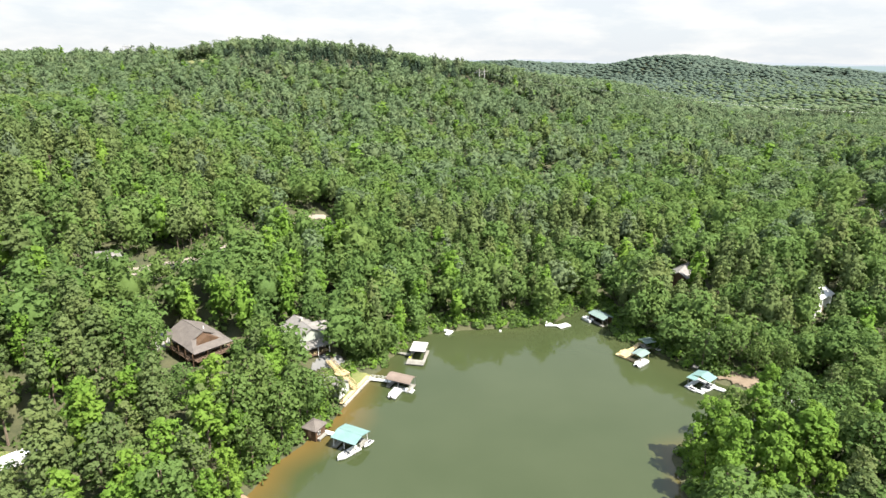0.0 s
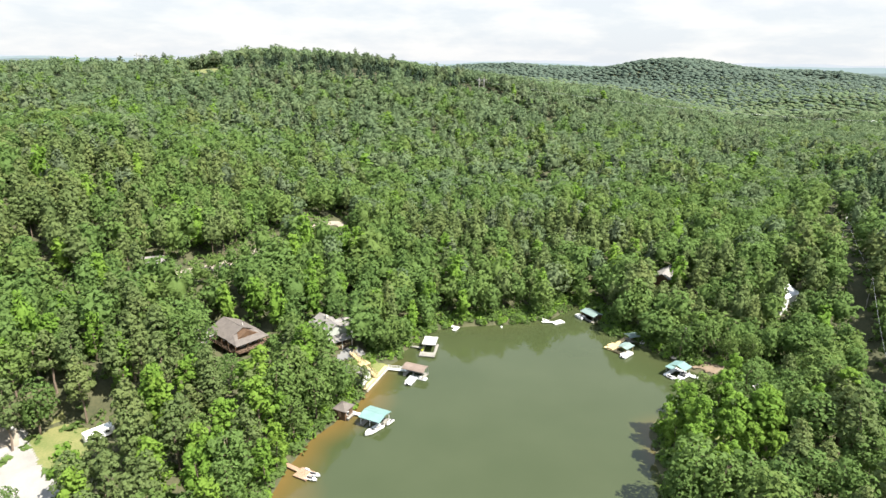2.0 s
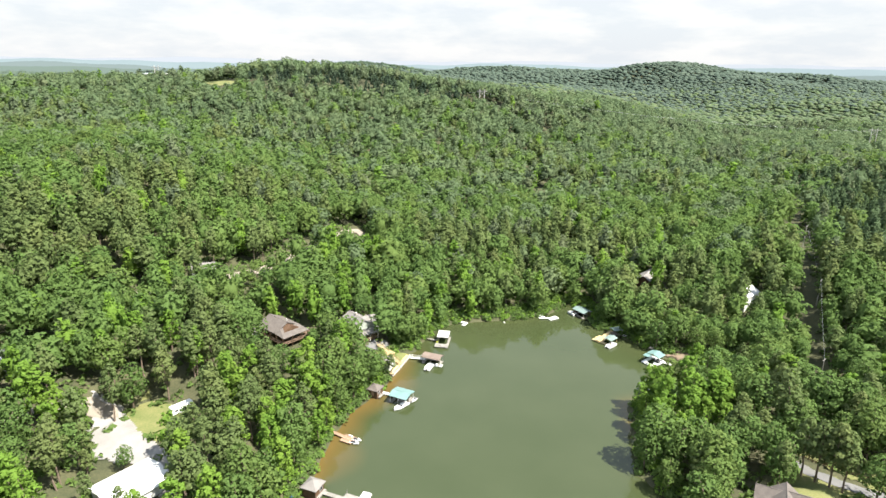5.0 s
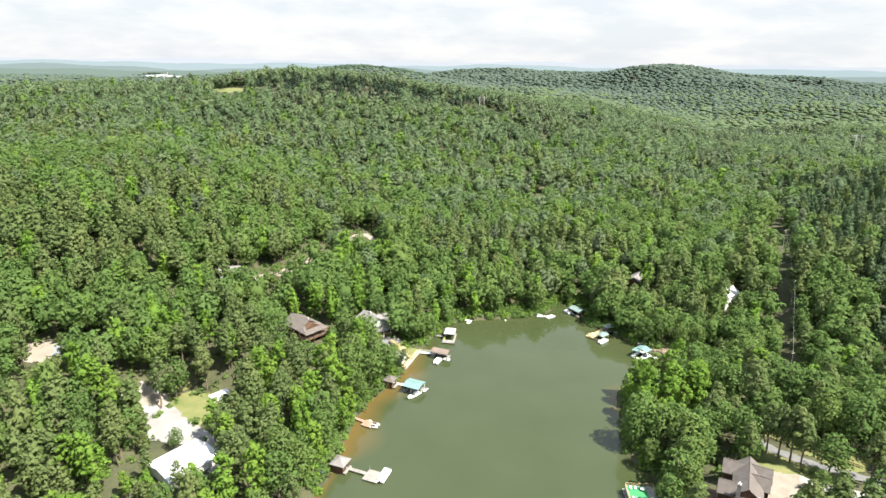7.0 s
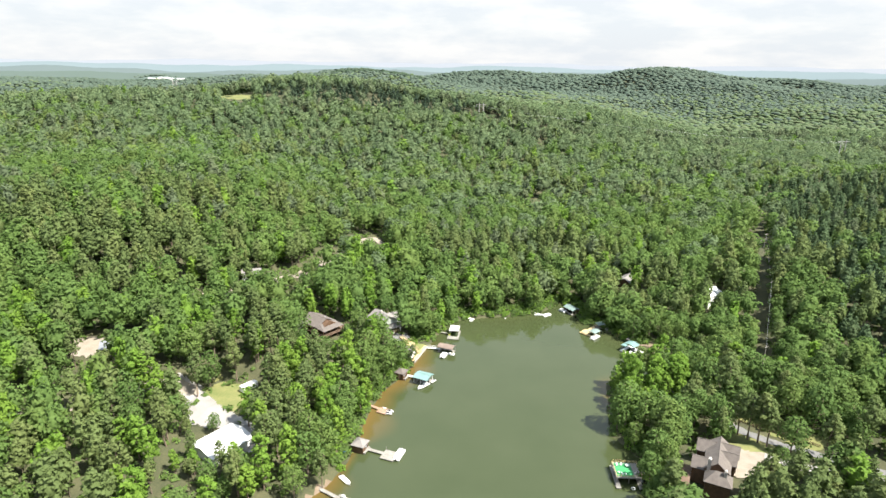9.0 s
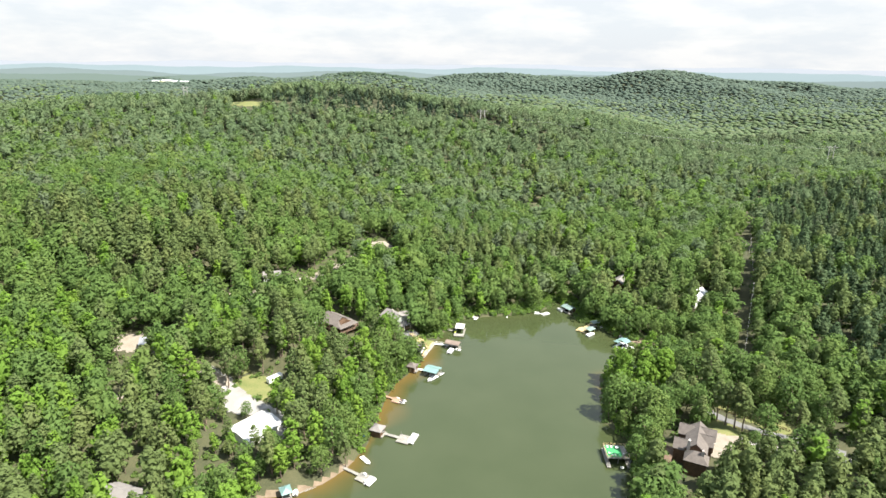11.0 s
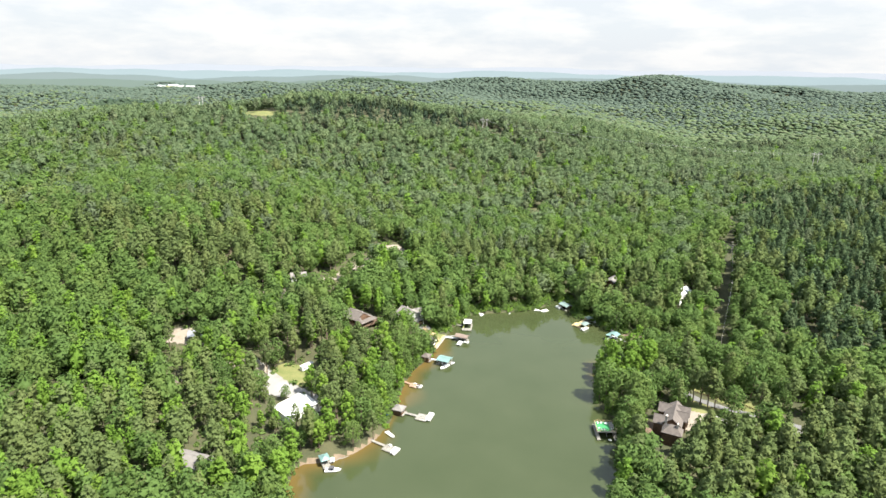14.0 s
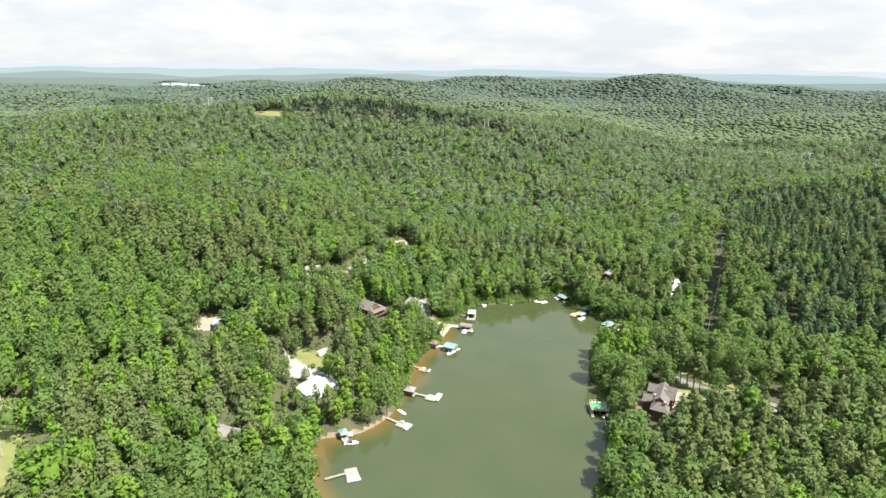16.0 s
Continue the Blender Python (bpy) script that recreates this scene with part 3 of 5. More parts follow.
def pontoon_boat(x, y, turn, label="white pontoon boat with railings and seats", length=6.8, top=False):
    b = thing("pontoon_boat", x, y, 0, turn, label, "boat", "boats on the lake")
    for sy in (-0.9, 0.9):
        t = part("pontoon", tube((-length / 2, sy, 0.15), (length / 2 - 0.9, sy, 0.15), 0.32, 10), METAL, b)
        part("nose_cone", tube((length / 2 - 0.9, sy, 0.15), (length / 2, sy, 0.3), 0.32, 10, None, 0.05), METAL, t)
    part("deck", box(-length / 2, length / 2 - 0.3, -1.22, 1.22, 0.47, 0.58, 0.03), GEL, b)
    for sy in (-1.18, 1.18):
        part("side_panel", box(-length / 2 + 0.5, length / 2 - 0.6, sy - 0.03, sy + 0.03, 0.6, 1.2), GEL, b)
        part("side_rail", tube((-length / 2 + 0.5, sy, 1.26), (length / 2 - 0.6, sy, 1.26), 0.03, 6), METAL, b)
    part("front_panel", box(length / 2 - 0.66, length / 2 - 0.6, -1.18, 1.18, 0.6, 1.2), GEL, b)
    for sx in (-length / 2 + 1.0, length / 2 - 1.5):
        for sy in (-0.8, 0.8):
            part("bench", box(sx - 0.7, sx + 0.7, sy - 0.32, sy + 0.32, 0.58, 1.0, 0.06), WHITE, b)
    part("console", box(-0.3, 0.3, -0.9, -0.2, 0.58, 1.45, 0.06), GEL, b)
    part("outboard_motor", box(-length / 2 - 0.5, -length / 2 - 0.05, -0.22, 0.22, 0.4, 1.2, 0.08), DARK, b)
    if top:
        part("canvas_top", slab([(-2.2, -1.2, 2.35), (0.6, -1.2, 2.45), (0.6, 1.2, 2.45), (-2.2, 1.2, 2.35)], 0.08), CANVAS, b)
        for px in (-2.0, 0.4):
            for py in (-1.15, 1.15):
                part("canopy_post", tube((px, py, 0.6), (px, py, 2.36), 0.025, 6), METAL, b)
    return b


def jet_ski(x, y, turn, label="white personal watercraft on a floating pad"):
    b = thing("jet_ski", x, y, 0.1, turn, label, "watercraft", "boats on the lake")
    part("hull", hull_bm(3.2, 1.15, 0.5, 0.45), GEL, b)
    part("saddle", box(-1.3, 0.35, -0.24, 0.24, 0.45, 0.88, 0.1), CANVAS, b)
    part("cowl", box(0.3, 1.0, -0.32, 0.32, 0.45, 0.95, 0.12), GEL, b)
    part("handlebar", tube((0.35, -0.4, 1.05), (0.35, 0.4, 1.05), 0.035, 6), DARK, b)
    return b


def fishing_boat(x, y, turn, label="small white and green open fishing boat by the bank", length=5.0, z=-0.06):
    b = thing("fishing_boat", x, y, z, turn, label, "boat", "boats on the lake")
    part("hull", hull_bm(length, 1.7, 0.55, 0.3), GEL, b)
    for sx in (-1.4, 0.1):
        part("bench", box(sx - 0.2, sx + 0.2, -0.62, 0.62, 0.36, 0.5), WOOD_GREY, b)
    part("bow_deck", box(1.0, 1.8, -0.45, 0.45, 0.5, 0.58), CARPET, b)
    part("outboard_motor", box(-length / 2 - 0.4, -length / 2 - 0.02, -0.18, 0.18, 0.4, 1.0, 0.07), DARK, b)
    return b


# ---- docks ----
def u_deck(d, w, l, z, mat, arm=1.3):
    """Two fingers and a back, open towards -y."""
    planked(d, -w / 2, -w / 2 + arm, -l / 2, l / 2 - arm, z, mat)
    planked(d, w / 2 - arm, w / 2, -l / 2, l / 2 - arm, z, mat)
    planked(d, -w / 2, w / 2, l / 2 - arm, l / 2, z, mat, "y")


dock = thing("covered_dock", -22.0, 129.1, 0, -26, "boat dock with a teal metal gable roof and grey deck", "boat dock", "docks round the lake")
u_deck(dock, 6.8, 6.2, 0.55, WOOD_GREY)
posts(dock, -3.1, 3.1, -2.8, 2.8, 0.55, 3.1, WHITE, True)
gable_roof(dock, -3.3, 3.3, -3.0, 3.0, 3.1, 0.75, TEAL, "x", 0.35, 0.12)
walkway(dock, (-9.2, 0.9), (-3.4, 1.4), 0.6, WHITE, 1.4)
part("boat_lift_frame", beam((-2.0, -2.6, 2.9), (2.0, -2.6, 2.9), 0.1), METAL, dock)
speedboat(-22.0, 125.0, 228, "white motorboat nosing out from the teal-roofed dock", 6.6)
jet_ski(-17.6, 129.0, 240, "white personal watercraft tied behind the teal-roofed dock")

hut = thing("boathouse", -31.7, 132.6, 0, -26, "small brown wooden boathouse with a hipped roof on the shore", "boathouse", "boathouses on the shore")
walls(hut, -1.9, 1.9, -2.0, 2.0, -0.6, 3.3, 0.2, LOG)
hip_roof(hut, -1.9, 1.9, -2.0, 2.0, 3.3, 1.4, SHINGLE_TAN, 0.45)
window(hut, 1.9, -0.6, 1.5, 1.0, 0.8, "x+")
part("door", box(-0.5, 0.5, -2.06, -2.0, 0.9, 2.9), WOOD_RED, hut)
planked(hut, 1.9, 2.9, -1.6, 1.6, 0.8, WOOD_GREY)

dock = thing("covered_dock", -11.2, 157.4, 0, -23, "boat dock with an arched brown metal roof and slim posts", "boat dock", "docks round the lake")
u_deck(dock, 7.6, 4.6, 0.55, WOOD_GREY, 1.1)
posts(dock, -3.6, 3.6, -1.9, 1.9, 0.55, 3.0, METAL, True)
for k in range(8):
    (y0, z0), (y1, z1) = ((2.7 * math.cos(q), 2.2 + 1.674 * math.sin(q)) for q in (math.pi * (0.16 + 0.68 * k / 8), math.pi * (0.16 + 0.68 * (k + 1) / 8)))
    part("roof_panel", slab([(-4.0, y0, z0), (4.0, y0, z0), (4.0, y1, z1), (-4.0, y1, z1)], 0.1), BROWN_METAL, dock)
walkway(dock, (-10.6, -0.6), (-3.8, 0.9), 0.65, WHITE, 1.3, 0.6)
railing(dock, [(-10.4, 0.1, 0.65), (-3.9, 1.55, 0.6)], WHITE)
pontoon_boat(-12.6, 153.0, 68, "white swim float boat beside the brown-roofed dock", 5.2)
mat_ = thing("swim_platform", -8.9, 154.9, 0, -23, "grey floating swim platform beside the brown-roofed dock", "platform")
planked(mat_, -1.6, 1.6, -1.0, 1.0, 0.45, WHITE)

dock = thing("covered_dock", -7.0, 175.5, 0, -9.5, "boat dock with a flat pale grey roof and wide plank deck", "boat dock", "docks round the lake")
planked(dock, -2.9, 2.9, -5.2, -2.0, 0.55, WOOD_GREY, "x")
planked(dock, -2.9, -1.7, -2.0, 5.2, 0.55, WOOD_GREY, "y")
planked(dock, 1.9, 2.9, -2.0, 5.2, 0.55, WOOD_GREY, "y")
planked(dock, -1.7, 1.9, 4.2, 5.2, 0.55, WOOD_GREY, "x")
posts(dock, -2.2, 2.2, -0.8, 4.8, 0.55, 3.1, WOOD_GREY)
part("roof", slab([(-2.5, -1.2, 3.25), (2.5, -1.2, 3.25), (2.5, 5.2, 3.4), (-2.5, 5.2, 3.4)], 0.16), CONCRETE, dock)
walkway(dock, (-11.2, 2.6), (-2.9, 1.0), 0.6, WOOD_GREY, 1.2)
k_ = thing("kayak", -9.2, 175.6, 0.62, 75, "yellow-green plastic kayak lying on the flat-roofed dock", "kayak")
part("hull", hull_bm(2.8, 0.7, 0.3, 0.45), YELLOW, k_)

dock = thing("pier", -37.6, 105.6, 0, -27, "low wooden pier with a reddish plank platform", "pier", "docks round the lake")
planked(dock, -2.2, 2.0, -1.9, 1.9, 0.55, WOOD_RED)
walkway(dock, (-9.5, 0.9), (-2.2, 0.4), 0.6, WOOD_RED, 1.3)
part("bench", box(-0.9, 0.4, 1.2, 1.7, 0.55, 1.0, 0.04), WHITE, dock)
jet_ski(-34.9, 105.4, -20, "white personal watercraft docked at the reddish pier")
jet_ski(-35.4, 103.8, -22, "white personal watercraft docked at the reddish pier")

hut = thing("boathouse", -43.9, 81.0, 0, -22, "dark timber boathouse with a grey hipped roof at the waterline", "boathouse", "boathouses on the shore")
walls(hut, -2.1, 2.1, -2.1, 2.1, -0.6, 3.1, 0.2, LOG)
hip_roof(hut, -2.1, 2.1, -2.1, 2.1, 3.1, 1.6, SHINGLE_PALE, 0.5)
window(hut, 2.1, 0.6, 1.4, 1.2, 0.9, "x+")
planked(hut, 2.1, 3.0, -2.1, 2.1, 0.7, WOOD_GREY)
dock = thing("pier", -33.2, 77.2, 0, -22, "grey plank pier with a square platform", "pier", "docks round the lake")
planked(dock, -2.6, 2.6, -2.6, 2.6, 0.55, WOOD_GREY)
walkway(dock, (-8.6, 0.3), (-2.6, 0.2), 0.6, WOOD_GREY, 1.4)
part("mooring_post", tube((-2.3, 2.3, 0.4), (-2.3, 2.3, 1.9), 0.1, 7), WOOD_GREY, dock)
pontoon_boat(-29.6, 77.6, 70, "white pontoon boat moored at the grey pier", 6.6)
tarp = thing("pedal_boat", -49.0, 78.6, height(-49.0, 78.6) + 0.1, 40, "bright blue plastic pedal boat on the bank", "boat")
part("hull", hull_bm(2.2, 1.5, 0.6, 0.4), BLUE, tarp)

dock = thing("pier", -47.2, 54.4, 0, -32, "short pale plank pier with a square head", "pier", "docks round the lake")
planked(dock, -1.9, 2.0, -2.2, 2.2, 0.55, WOOD_GREY)
walkway(dock, (-9.0, 0.6), (-1.9, 0.4), 0.6, WOOD_GREY, 1.3)
part("bench", box(-0.4, 0.8, 0.9, 1.7, 0.55, 1.5, 0.05), WHITE, dock)
pontoon_boat(-44.0, 52.4, 58, "grey pontoon boat with a dark deck at the pale pier", 4.8)
fishing_boat(-47.0, 64.2, -50, "small white and green fishing boat by the clay bank", 5.8)

hut = thing("covered_dock", -72.2, 44.8, 0, -63, "small dock shelter with a teal hipped roof at the clay shore", "boat dock", "docks round the lake")
posts(hut, -1.9, 1.9, -1.5, 1.5, 0.3, 3.0, WOOD_GREY)
hip_roof(hut, -1.9, 1.9, -1.5, 1.5, 3.0, 1.1, TEAL, 0.45)
planked(hut, -2.0, 2.6, -1.6, 1.6, 0.7, WOOD_GREY)
planked(hut, 2.6, 5.0, -1.6, 1.6, 0.65, WOOD_GREY)
speedboat(-68.2, 40.2, 4, "white motorboat with a dark canvas top at the teal shelter", 6.4, True)
fishing_boat(-69.3, 46.2, 100, "small grey rowing boat drawn up beside the shelter", 2.8, 0.35)

dock = thing("pier", -65.4, 20.0, 0, 20, "grey plank pier with a square platform", "pier", "docks round the lake")
planked(dock, -2.6, 2.6, -2.6, 3.2, 0.55, WOOD_GREY)
walkway(dock, (-11.0, 0.0), (-2.6, 0.6), 0.6, WOOD_GREY, 1.1)
pontoon_boat(-64.0, 16.4, 18, "white pontoon boat moored below the grey platform", 5.6)

dock = thing("pier", 2.0, 196.4, 0, -30, "small white L-shaped landing under the trees", "pier", "docks round the lake")
planked(dock, -3.2, 3.0, -0.7, 0.7, 0.5, WHITE, "y")
planked(dock, 1.4, 3.0, -3.0, -0.7, 0.5, WHITE)
dock = thing("pier", 43.8, 201.8, 0, 30, "white floating landing at the point", "pier", "docks round the lake")
planked(dock, -1.2, 3.8, -2.4, 0.4, 0.5, WHITE, "y")
walkway(dock, (-4.5, 2.4), (-0.8, 0.2), 0.55, WHITE, 1.2, 0.5)
fishing_boat(40.6, 203.4, 130, "small white open boat beside the white landing", 3.6)
buoy = thing("mooring_buoy", 21.8, 196.8, 0, 0, "small white mooring buoy on the water", "buoy")
part("float", tube((0, 0, -0.3), (0, 0, 0.45), 0.45, 10), WHITE, buoy)
part("ring", tube((0, 0, 0.45), (0, 0, 0.7), 0.08, 8), METAL, buoy)

# east shore
dock = thing("covered_dock", 60.0, 205.6, 0, 31, "dark boathouse dock with a faded green roof in the shade", "boat dock", "docks round the lake")
u_deck(dock, 5.6, 7.8, 0.5, WOOD_GREY)
posts(dock, -2.4, 2.4, -3.4, 3.4, 0.5, 3.0, WOOD_GREY, True)
gable_roof(dock, -2.5, 2.5, -3.6, 3.6, 3.0, 0.8, TEAL_DULL, "y", 0.3, 0.12)
part("back_wall", box(-2.4, 2.4, 3.3, 3.42, 0.5, 3.0), LOG, dock)
part("side_wall", box(2.3, 2.42, -3.3, 3.3, 0.5, 3.0), LOG, dock)
pontoon_boat(55.6, 207.2, 120, "white pontoon boat at the dark boathouse dock", 4.8)
dock = thing("covered_dock", 62.4, 179.6, 0, 42, "fresh yellow plank dock with a small faded green canopy", "boat dock", "docks round the lake")
planked(dock, -3.4, 2.6, -1.9, 2.4, 0.55, WOOD_NEW)
planked(dock, -3.4, -1.6, -5.2, -1.9, 0.55, WOOD_NEW)
walkway(dock, (2.6, 0.6), (10.0, 0.8), 0.6, WOOD_NEW, 1.7, 1.0)
posts(dock, -2.6, 2.1, -6.4, -2.9, 0.5, 2.7, WOOD_NEW)
gable_roof(dock, -2.7, 2.3, -6.6, -2.8, 2.7, 0.5, TEAL_DULL, "x", 0.2, 0.1)
part("bench", box(-1.5, 0.2, 1.8, 2.3, 0.55, 1.0, 0.04), WOOD_NEW, dock)
part("bench", box(-3.2, -2.7, -1.0, 1.0, 0.55, 1.0, 0.04), WOOD_NEW, dock)
pontoon_boat(65.2, 173.2, 42, "white and tan pontoon boat under the small canopy", 6.0)
shed = thing("boat_shelter", 70.4, 184.6, 0, 20, "low dark boat shelter on the shaded bank", "boat shelter")
posts(shed, -2.0, 2.0, -1.6, 1.6, -1.0, 3.0, WOOD_GREY)
gable_roof(shed, -2.1, 2.1, -1.7, 1.7, 3.0, 0.5, TEAL_DULL, "x", 0.3, 0.1)
planked(shed, -2.0, 2.0, -1.7, 1.7, 1.0, WOOD_GREY)
fishing_boat(75.0, 184.0, 50, "white open boat on a trailer frame at the bank", 4.6, 0.35)
dock = thing("covered_dock", 78.4, 159.4, 0, 39, "white floating dock with a bright teal gable roof", "boat dock", "docks round the lake")
u_deck(dock, 7.8, 5.8, 0.5, WHITE, 1.4)
posts(dock, -2.8, 3.3, -2.5, 2.5, 0.5, 3.2, METAL, True)
gable_roof(dock, -0.6, 3.5, -2.7, 2.7, 3.2, 0.8, TEAL, "x", 0.3, 0.12)
part("side_roof", slab([(-3.4, 0.2, 3.3), (-0.9, 0.2, 3.35), (-0.9, 2.9, 3.25), (-3.4, 2.9, 3.2)], 0.12), TEAL, dock)
jet_ski(74.9, 157.6, 128, "white personal watercraft beside the teal-roofed floating dock")
speedboat(79.6, 157.6, 219, "dark-covered motorboat under the teal roof", 5.2, True)
fishing_boat(83.4, 157.8, -45, "white skiff tied beside the teal-roofed floating dock", 4.2)
pontoon_boat(102.0, 152.6, 20, "pale pontoon boat moored in the shaded cove", 5.6, True)
fishing_boat(102.6, 146.6, -30, "small white skiff in the shaded cove", 4.2)
for rx, ry, ra in ((82.2, 171.2, 48), (88.0, 168.2, 48)):
    lift = thing("jet_ski_ramp", rx, ry, max(height(rx, ry), 0.4), ra, "grey floating ramp drawn up on the bank", "ramp")
    planked(lift, -2.4, 2.4, -0.9, 0.9, 0.3, WOOD_GREY, piles=False)

# two-storey party dock
dock = thing("sundeck_dock", 47.9, 65.6, 0, -4, "two-level timber dock with green turf upper deck and railings", "boat dock", "docks round the lake")
u_deck(dock, 9.0, 11.6, 0.55, WOOD_GREY, 1.5)
planked(dock, -4.2, 4.2, -3.4, 4.6, 2.75, WOOD_GREY, piles=False)
for px in (-4.0, 0.0, 4.0):
    for py in (-3.2, 0.6, 4.4):
        part("support_post", box(px - 0.09, px + 0.09, py - 0.09, py + 0.09, 0.5, 2.5), WOOD_GREY, dock)
part("turf", box(-3.9, 1.9, -2.6, 4.2, 2.755, 2.79), CARPET, dock, "bright green artificial turf")
railing(dock, [(-4.1, -3.3, 2.75), (4.1, -3.3, 2.75), (4.1, 4.5, 2.75), (-4.1, 4.5, 2.75), (-4.1, -3.3, 2.75)], WOOD_NEW)
walkway(dock, (4.4, 2.0), (12.0, 1.4), 0.65, WOOD_GREY, 1.5, 1.6)
for px, py, r in ((-2.8, 2.8, 10), (-1.4, 2.9, -15), (-2.9, -0.9, 80), (-1.9, -1.9, 60), (-0.8, -1.8, 120), (2.6, -1.0, 200)):
    q = pose(47.9, 65.6, 0, 0, 0, -4) @ Vector((px, py, 2.8))
    ch = thing("deck_chair", q.x, q.y, q.z, r, "pale plastic deck chair on the green turf", "chair", "chairs on the sundeck")
    part("seat", box(-0.28, 0.28, -0.28, 0.3, 0.32, 0.4, 0.02), WHITE, ch)
    part("backrest", slab([(-0.28, 0.3, 0.4), (0.28, 0.3, 0.4), (0.28, 0.42, 1.0), (-0.28, 0.42, 1.0)], 0.06), WHITE, ch)
    for lx in (-0.24, 0.24):
        for ly in (-0.24, 0.26):
            part("leg", box(lx - 0.03, lx + 0.03, ly - 0.03, ly + 0.03, 0, 0.33), WHITE, ch)
q = pose(47.9, 65.6, 0, 0, 0, -4) @ Vector((0.6, 2.4, 2.8))
tb = thing("patio_table", q.x, q.y, q.z, 0, "round white patio table on the green turf", "table")
part("tabletop", tube((0, 0, 0.70), (0, 0, 0.75), 0.7, 14), WHITE, tb)
part("pedestal", tube((0, 0, 0), (0, 0, 0.7), 0.08, 8), METAL, tb)
lr = thing("life_ring", 48.4, 59.6, 0.60, 0, "white ring buoy lying on the lower deck", "ring buoy")
bm = bmesh.new()
ro = [[bm.verts.new(((0.55 + 0.16 * math.cos(b)) * math.cos(a), (0.55 + 0.16 * math.cos(b)) * math.sin(a), 0.12 + 0.12 * math.sin(b))) for b in [k * math.pi / 3 for k in range(6)]] for a in [k * math.pi / 8 for k in range(16)]]
for i in range(16):
    for k in range(6):
        bm.faces.new((ro[i][k], ro[(i + 1) % 16][k], ro[(i + 1) % 16][(k + 1) % 6], ro[i][(k + 1) % 6]))
part("ring", bm, WHITE, lr)


# ---- houses ----
ha = thing("house", -71.6, 161.4, 8.6, -41, "brown log house with a grey-brown shingle roof and verandas", "house", "houses in the woods")
walls(ha, -7.5, 6.5, -4.6, 4.6, -3.0, 5.2, 2.7, LOG)
gable_roof(ha, -8.2, 3.6, -5.6, 5.6, 5.2, 2.9, SHINGLE_TAN, "x", 0.4)
part("gable_wall", slab([(3.7, -2.2, 7.0), (3.8, -2.2, 7.0), (3.8, 0, 7.95), (3.7, 0, 7.95)], 1.0), LOG, ha)
part("porch_roof", slab([(3.4, -3.6, 6.5), (9.4, -6.0, 4.75), (9.4, 6.0, 4.75), (3.4, 3.6, 6.5)], 0.16), SHINGLE_TAN, ha)
for sy in (-1, 1):
    part("porch_roof", slab([(3.4, sy * 6.0, 5.1), (9.4, sy * 6.0, 4.75), (3.4, sy * 3.6, 6.5)], 0.16), SHINGLE_TAN, ha)
planked(ha, 6.5, 9.6, -5.4, 5.4, 2.3, DECK_BROWN, piles=False)
planked(ha, -7.5, 6.5, -6.6, -4.6, 2.3, DECK_BROWN, "y", piles=False)
planked(ha, 5.6, 9.4, 5.4, 8.6, 2.3, DECK_BROWN, piles=False)
railing(ha, [(-7.4, -6.5, 2.3), (9.5, -6.5, 2.3), (9.5, 8.5, 2.3), (5.7, 8.5, 2.3)], DECK_BROWN, 1.0, 2.0)
for px in (-7.3, -3.2, 0.9, 5.0, 9.3):
    part("porch_post", box(px - 0.1, px + 0.1, -6.5, -6.3, -3.0, 4.9), LOG, ha)
for py in (-2.0, 2.0, 5.2):
    part("porch_post", box(9.2, 9.4, py - 0.1, py + 0.1, -3.0, 4.7), LOG, ha)
for px in (-5.4, -1.6, 2.2):
    window(ha, px, -4.6, 2.9, 1.5, 1.4, "y-")
    window(ha, px, -4.6, -0.4, 1.4, 1.3, "y-")
for py in (-2.4, 0.4, 2.8):
    window(ha, 6.5, py, 2.7, 1.6, 1.8, "x+")
part("vent_pipe", tube((1.0, 1.6, 7.0), (1.0, 1.6, 8.3), 0.12, 7), WHITE, ha)


def car(x, y, turn, paint, label):
    c = thing("car", x, y, height(x, y) + 0.12, turn, label, "car", "parked cars")
    bm = bmesh.new()
    prof = [(-2.3, 0.35), (-2.3, 1.0), (-1.9, 1.12), (-1.5, 1.68), (0.5, 1.70), (1.2, 1.15), (2.2, 1.0), (2.3, 0.7), (2.3, 0.35)]
    ends = [[bm.verts.new((px, sy * (0.92 if pz < 1.2 else 0.75), pz)) for px, pz in prof] for sy in (-1, 1)]
    bm.faces.new(ends[0]), bm.faces.new(ends[1][::-1])
    for k in range(len(prof)):
        bm.faces.new((ends[0][k], ends[0][(k + 1) % 9], ends[1][(k + 1) % 9], ends[1][k]))
    part("body", bm, paint, c)
    part("windshield", slab([(0.58, -0.68, 1.69), (1.14, -0.74, 1.22), (1.14, 0.74, 1.22), (0.58, 0.68, 1.69)], 0.03), GLASS, c)
    for sy in (-0.86, 0.86):
        part("side_window", box(-1.3, 0.45, sy - 0.03, sy + 0.03, 1.2, 1.58), GLASS, c)
        for px in (-1.45, 1.45):
            w = part("wheel", tube((px, sy - 0.1, 0.33), (px, sy + 0.1, 0.33), 0.34, 12), DARK, c)
            part("rim", tube((px, sy - 0.115, 0.33), (px, sy + 0.115, 0.33), 0.19, 10), METAL, w)
    return c


car(-85.4, 173.4, -70, CAR_BLACK, "black pickup-sized car parked on the gravel")
car(-86.9, 170.6, -70, CAR_BLACK, "black sport utility car parked on the gravel")
car(-84.0, 175.8, -70, CAR_GREY, "dark grey car parked on the gravel")

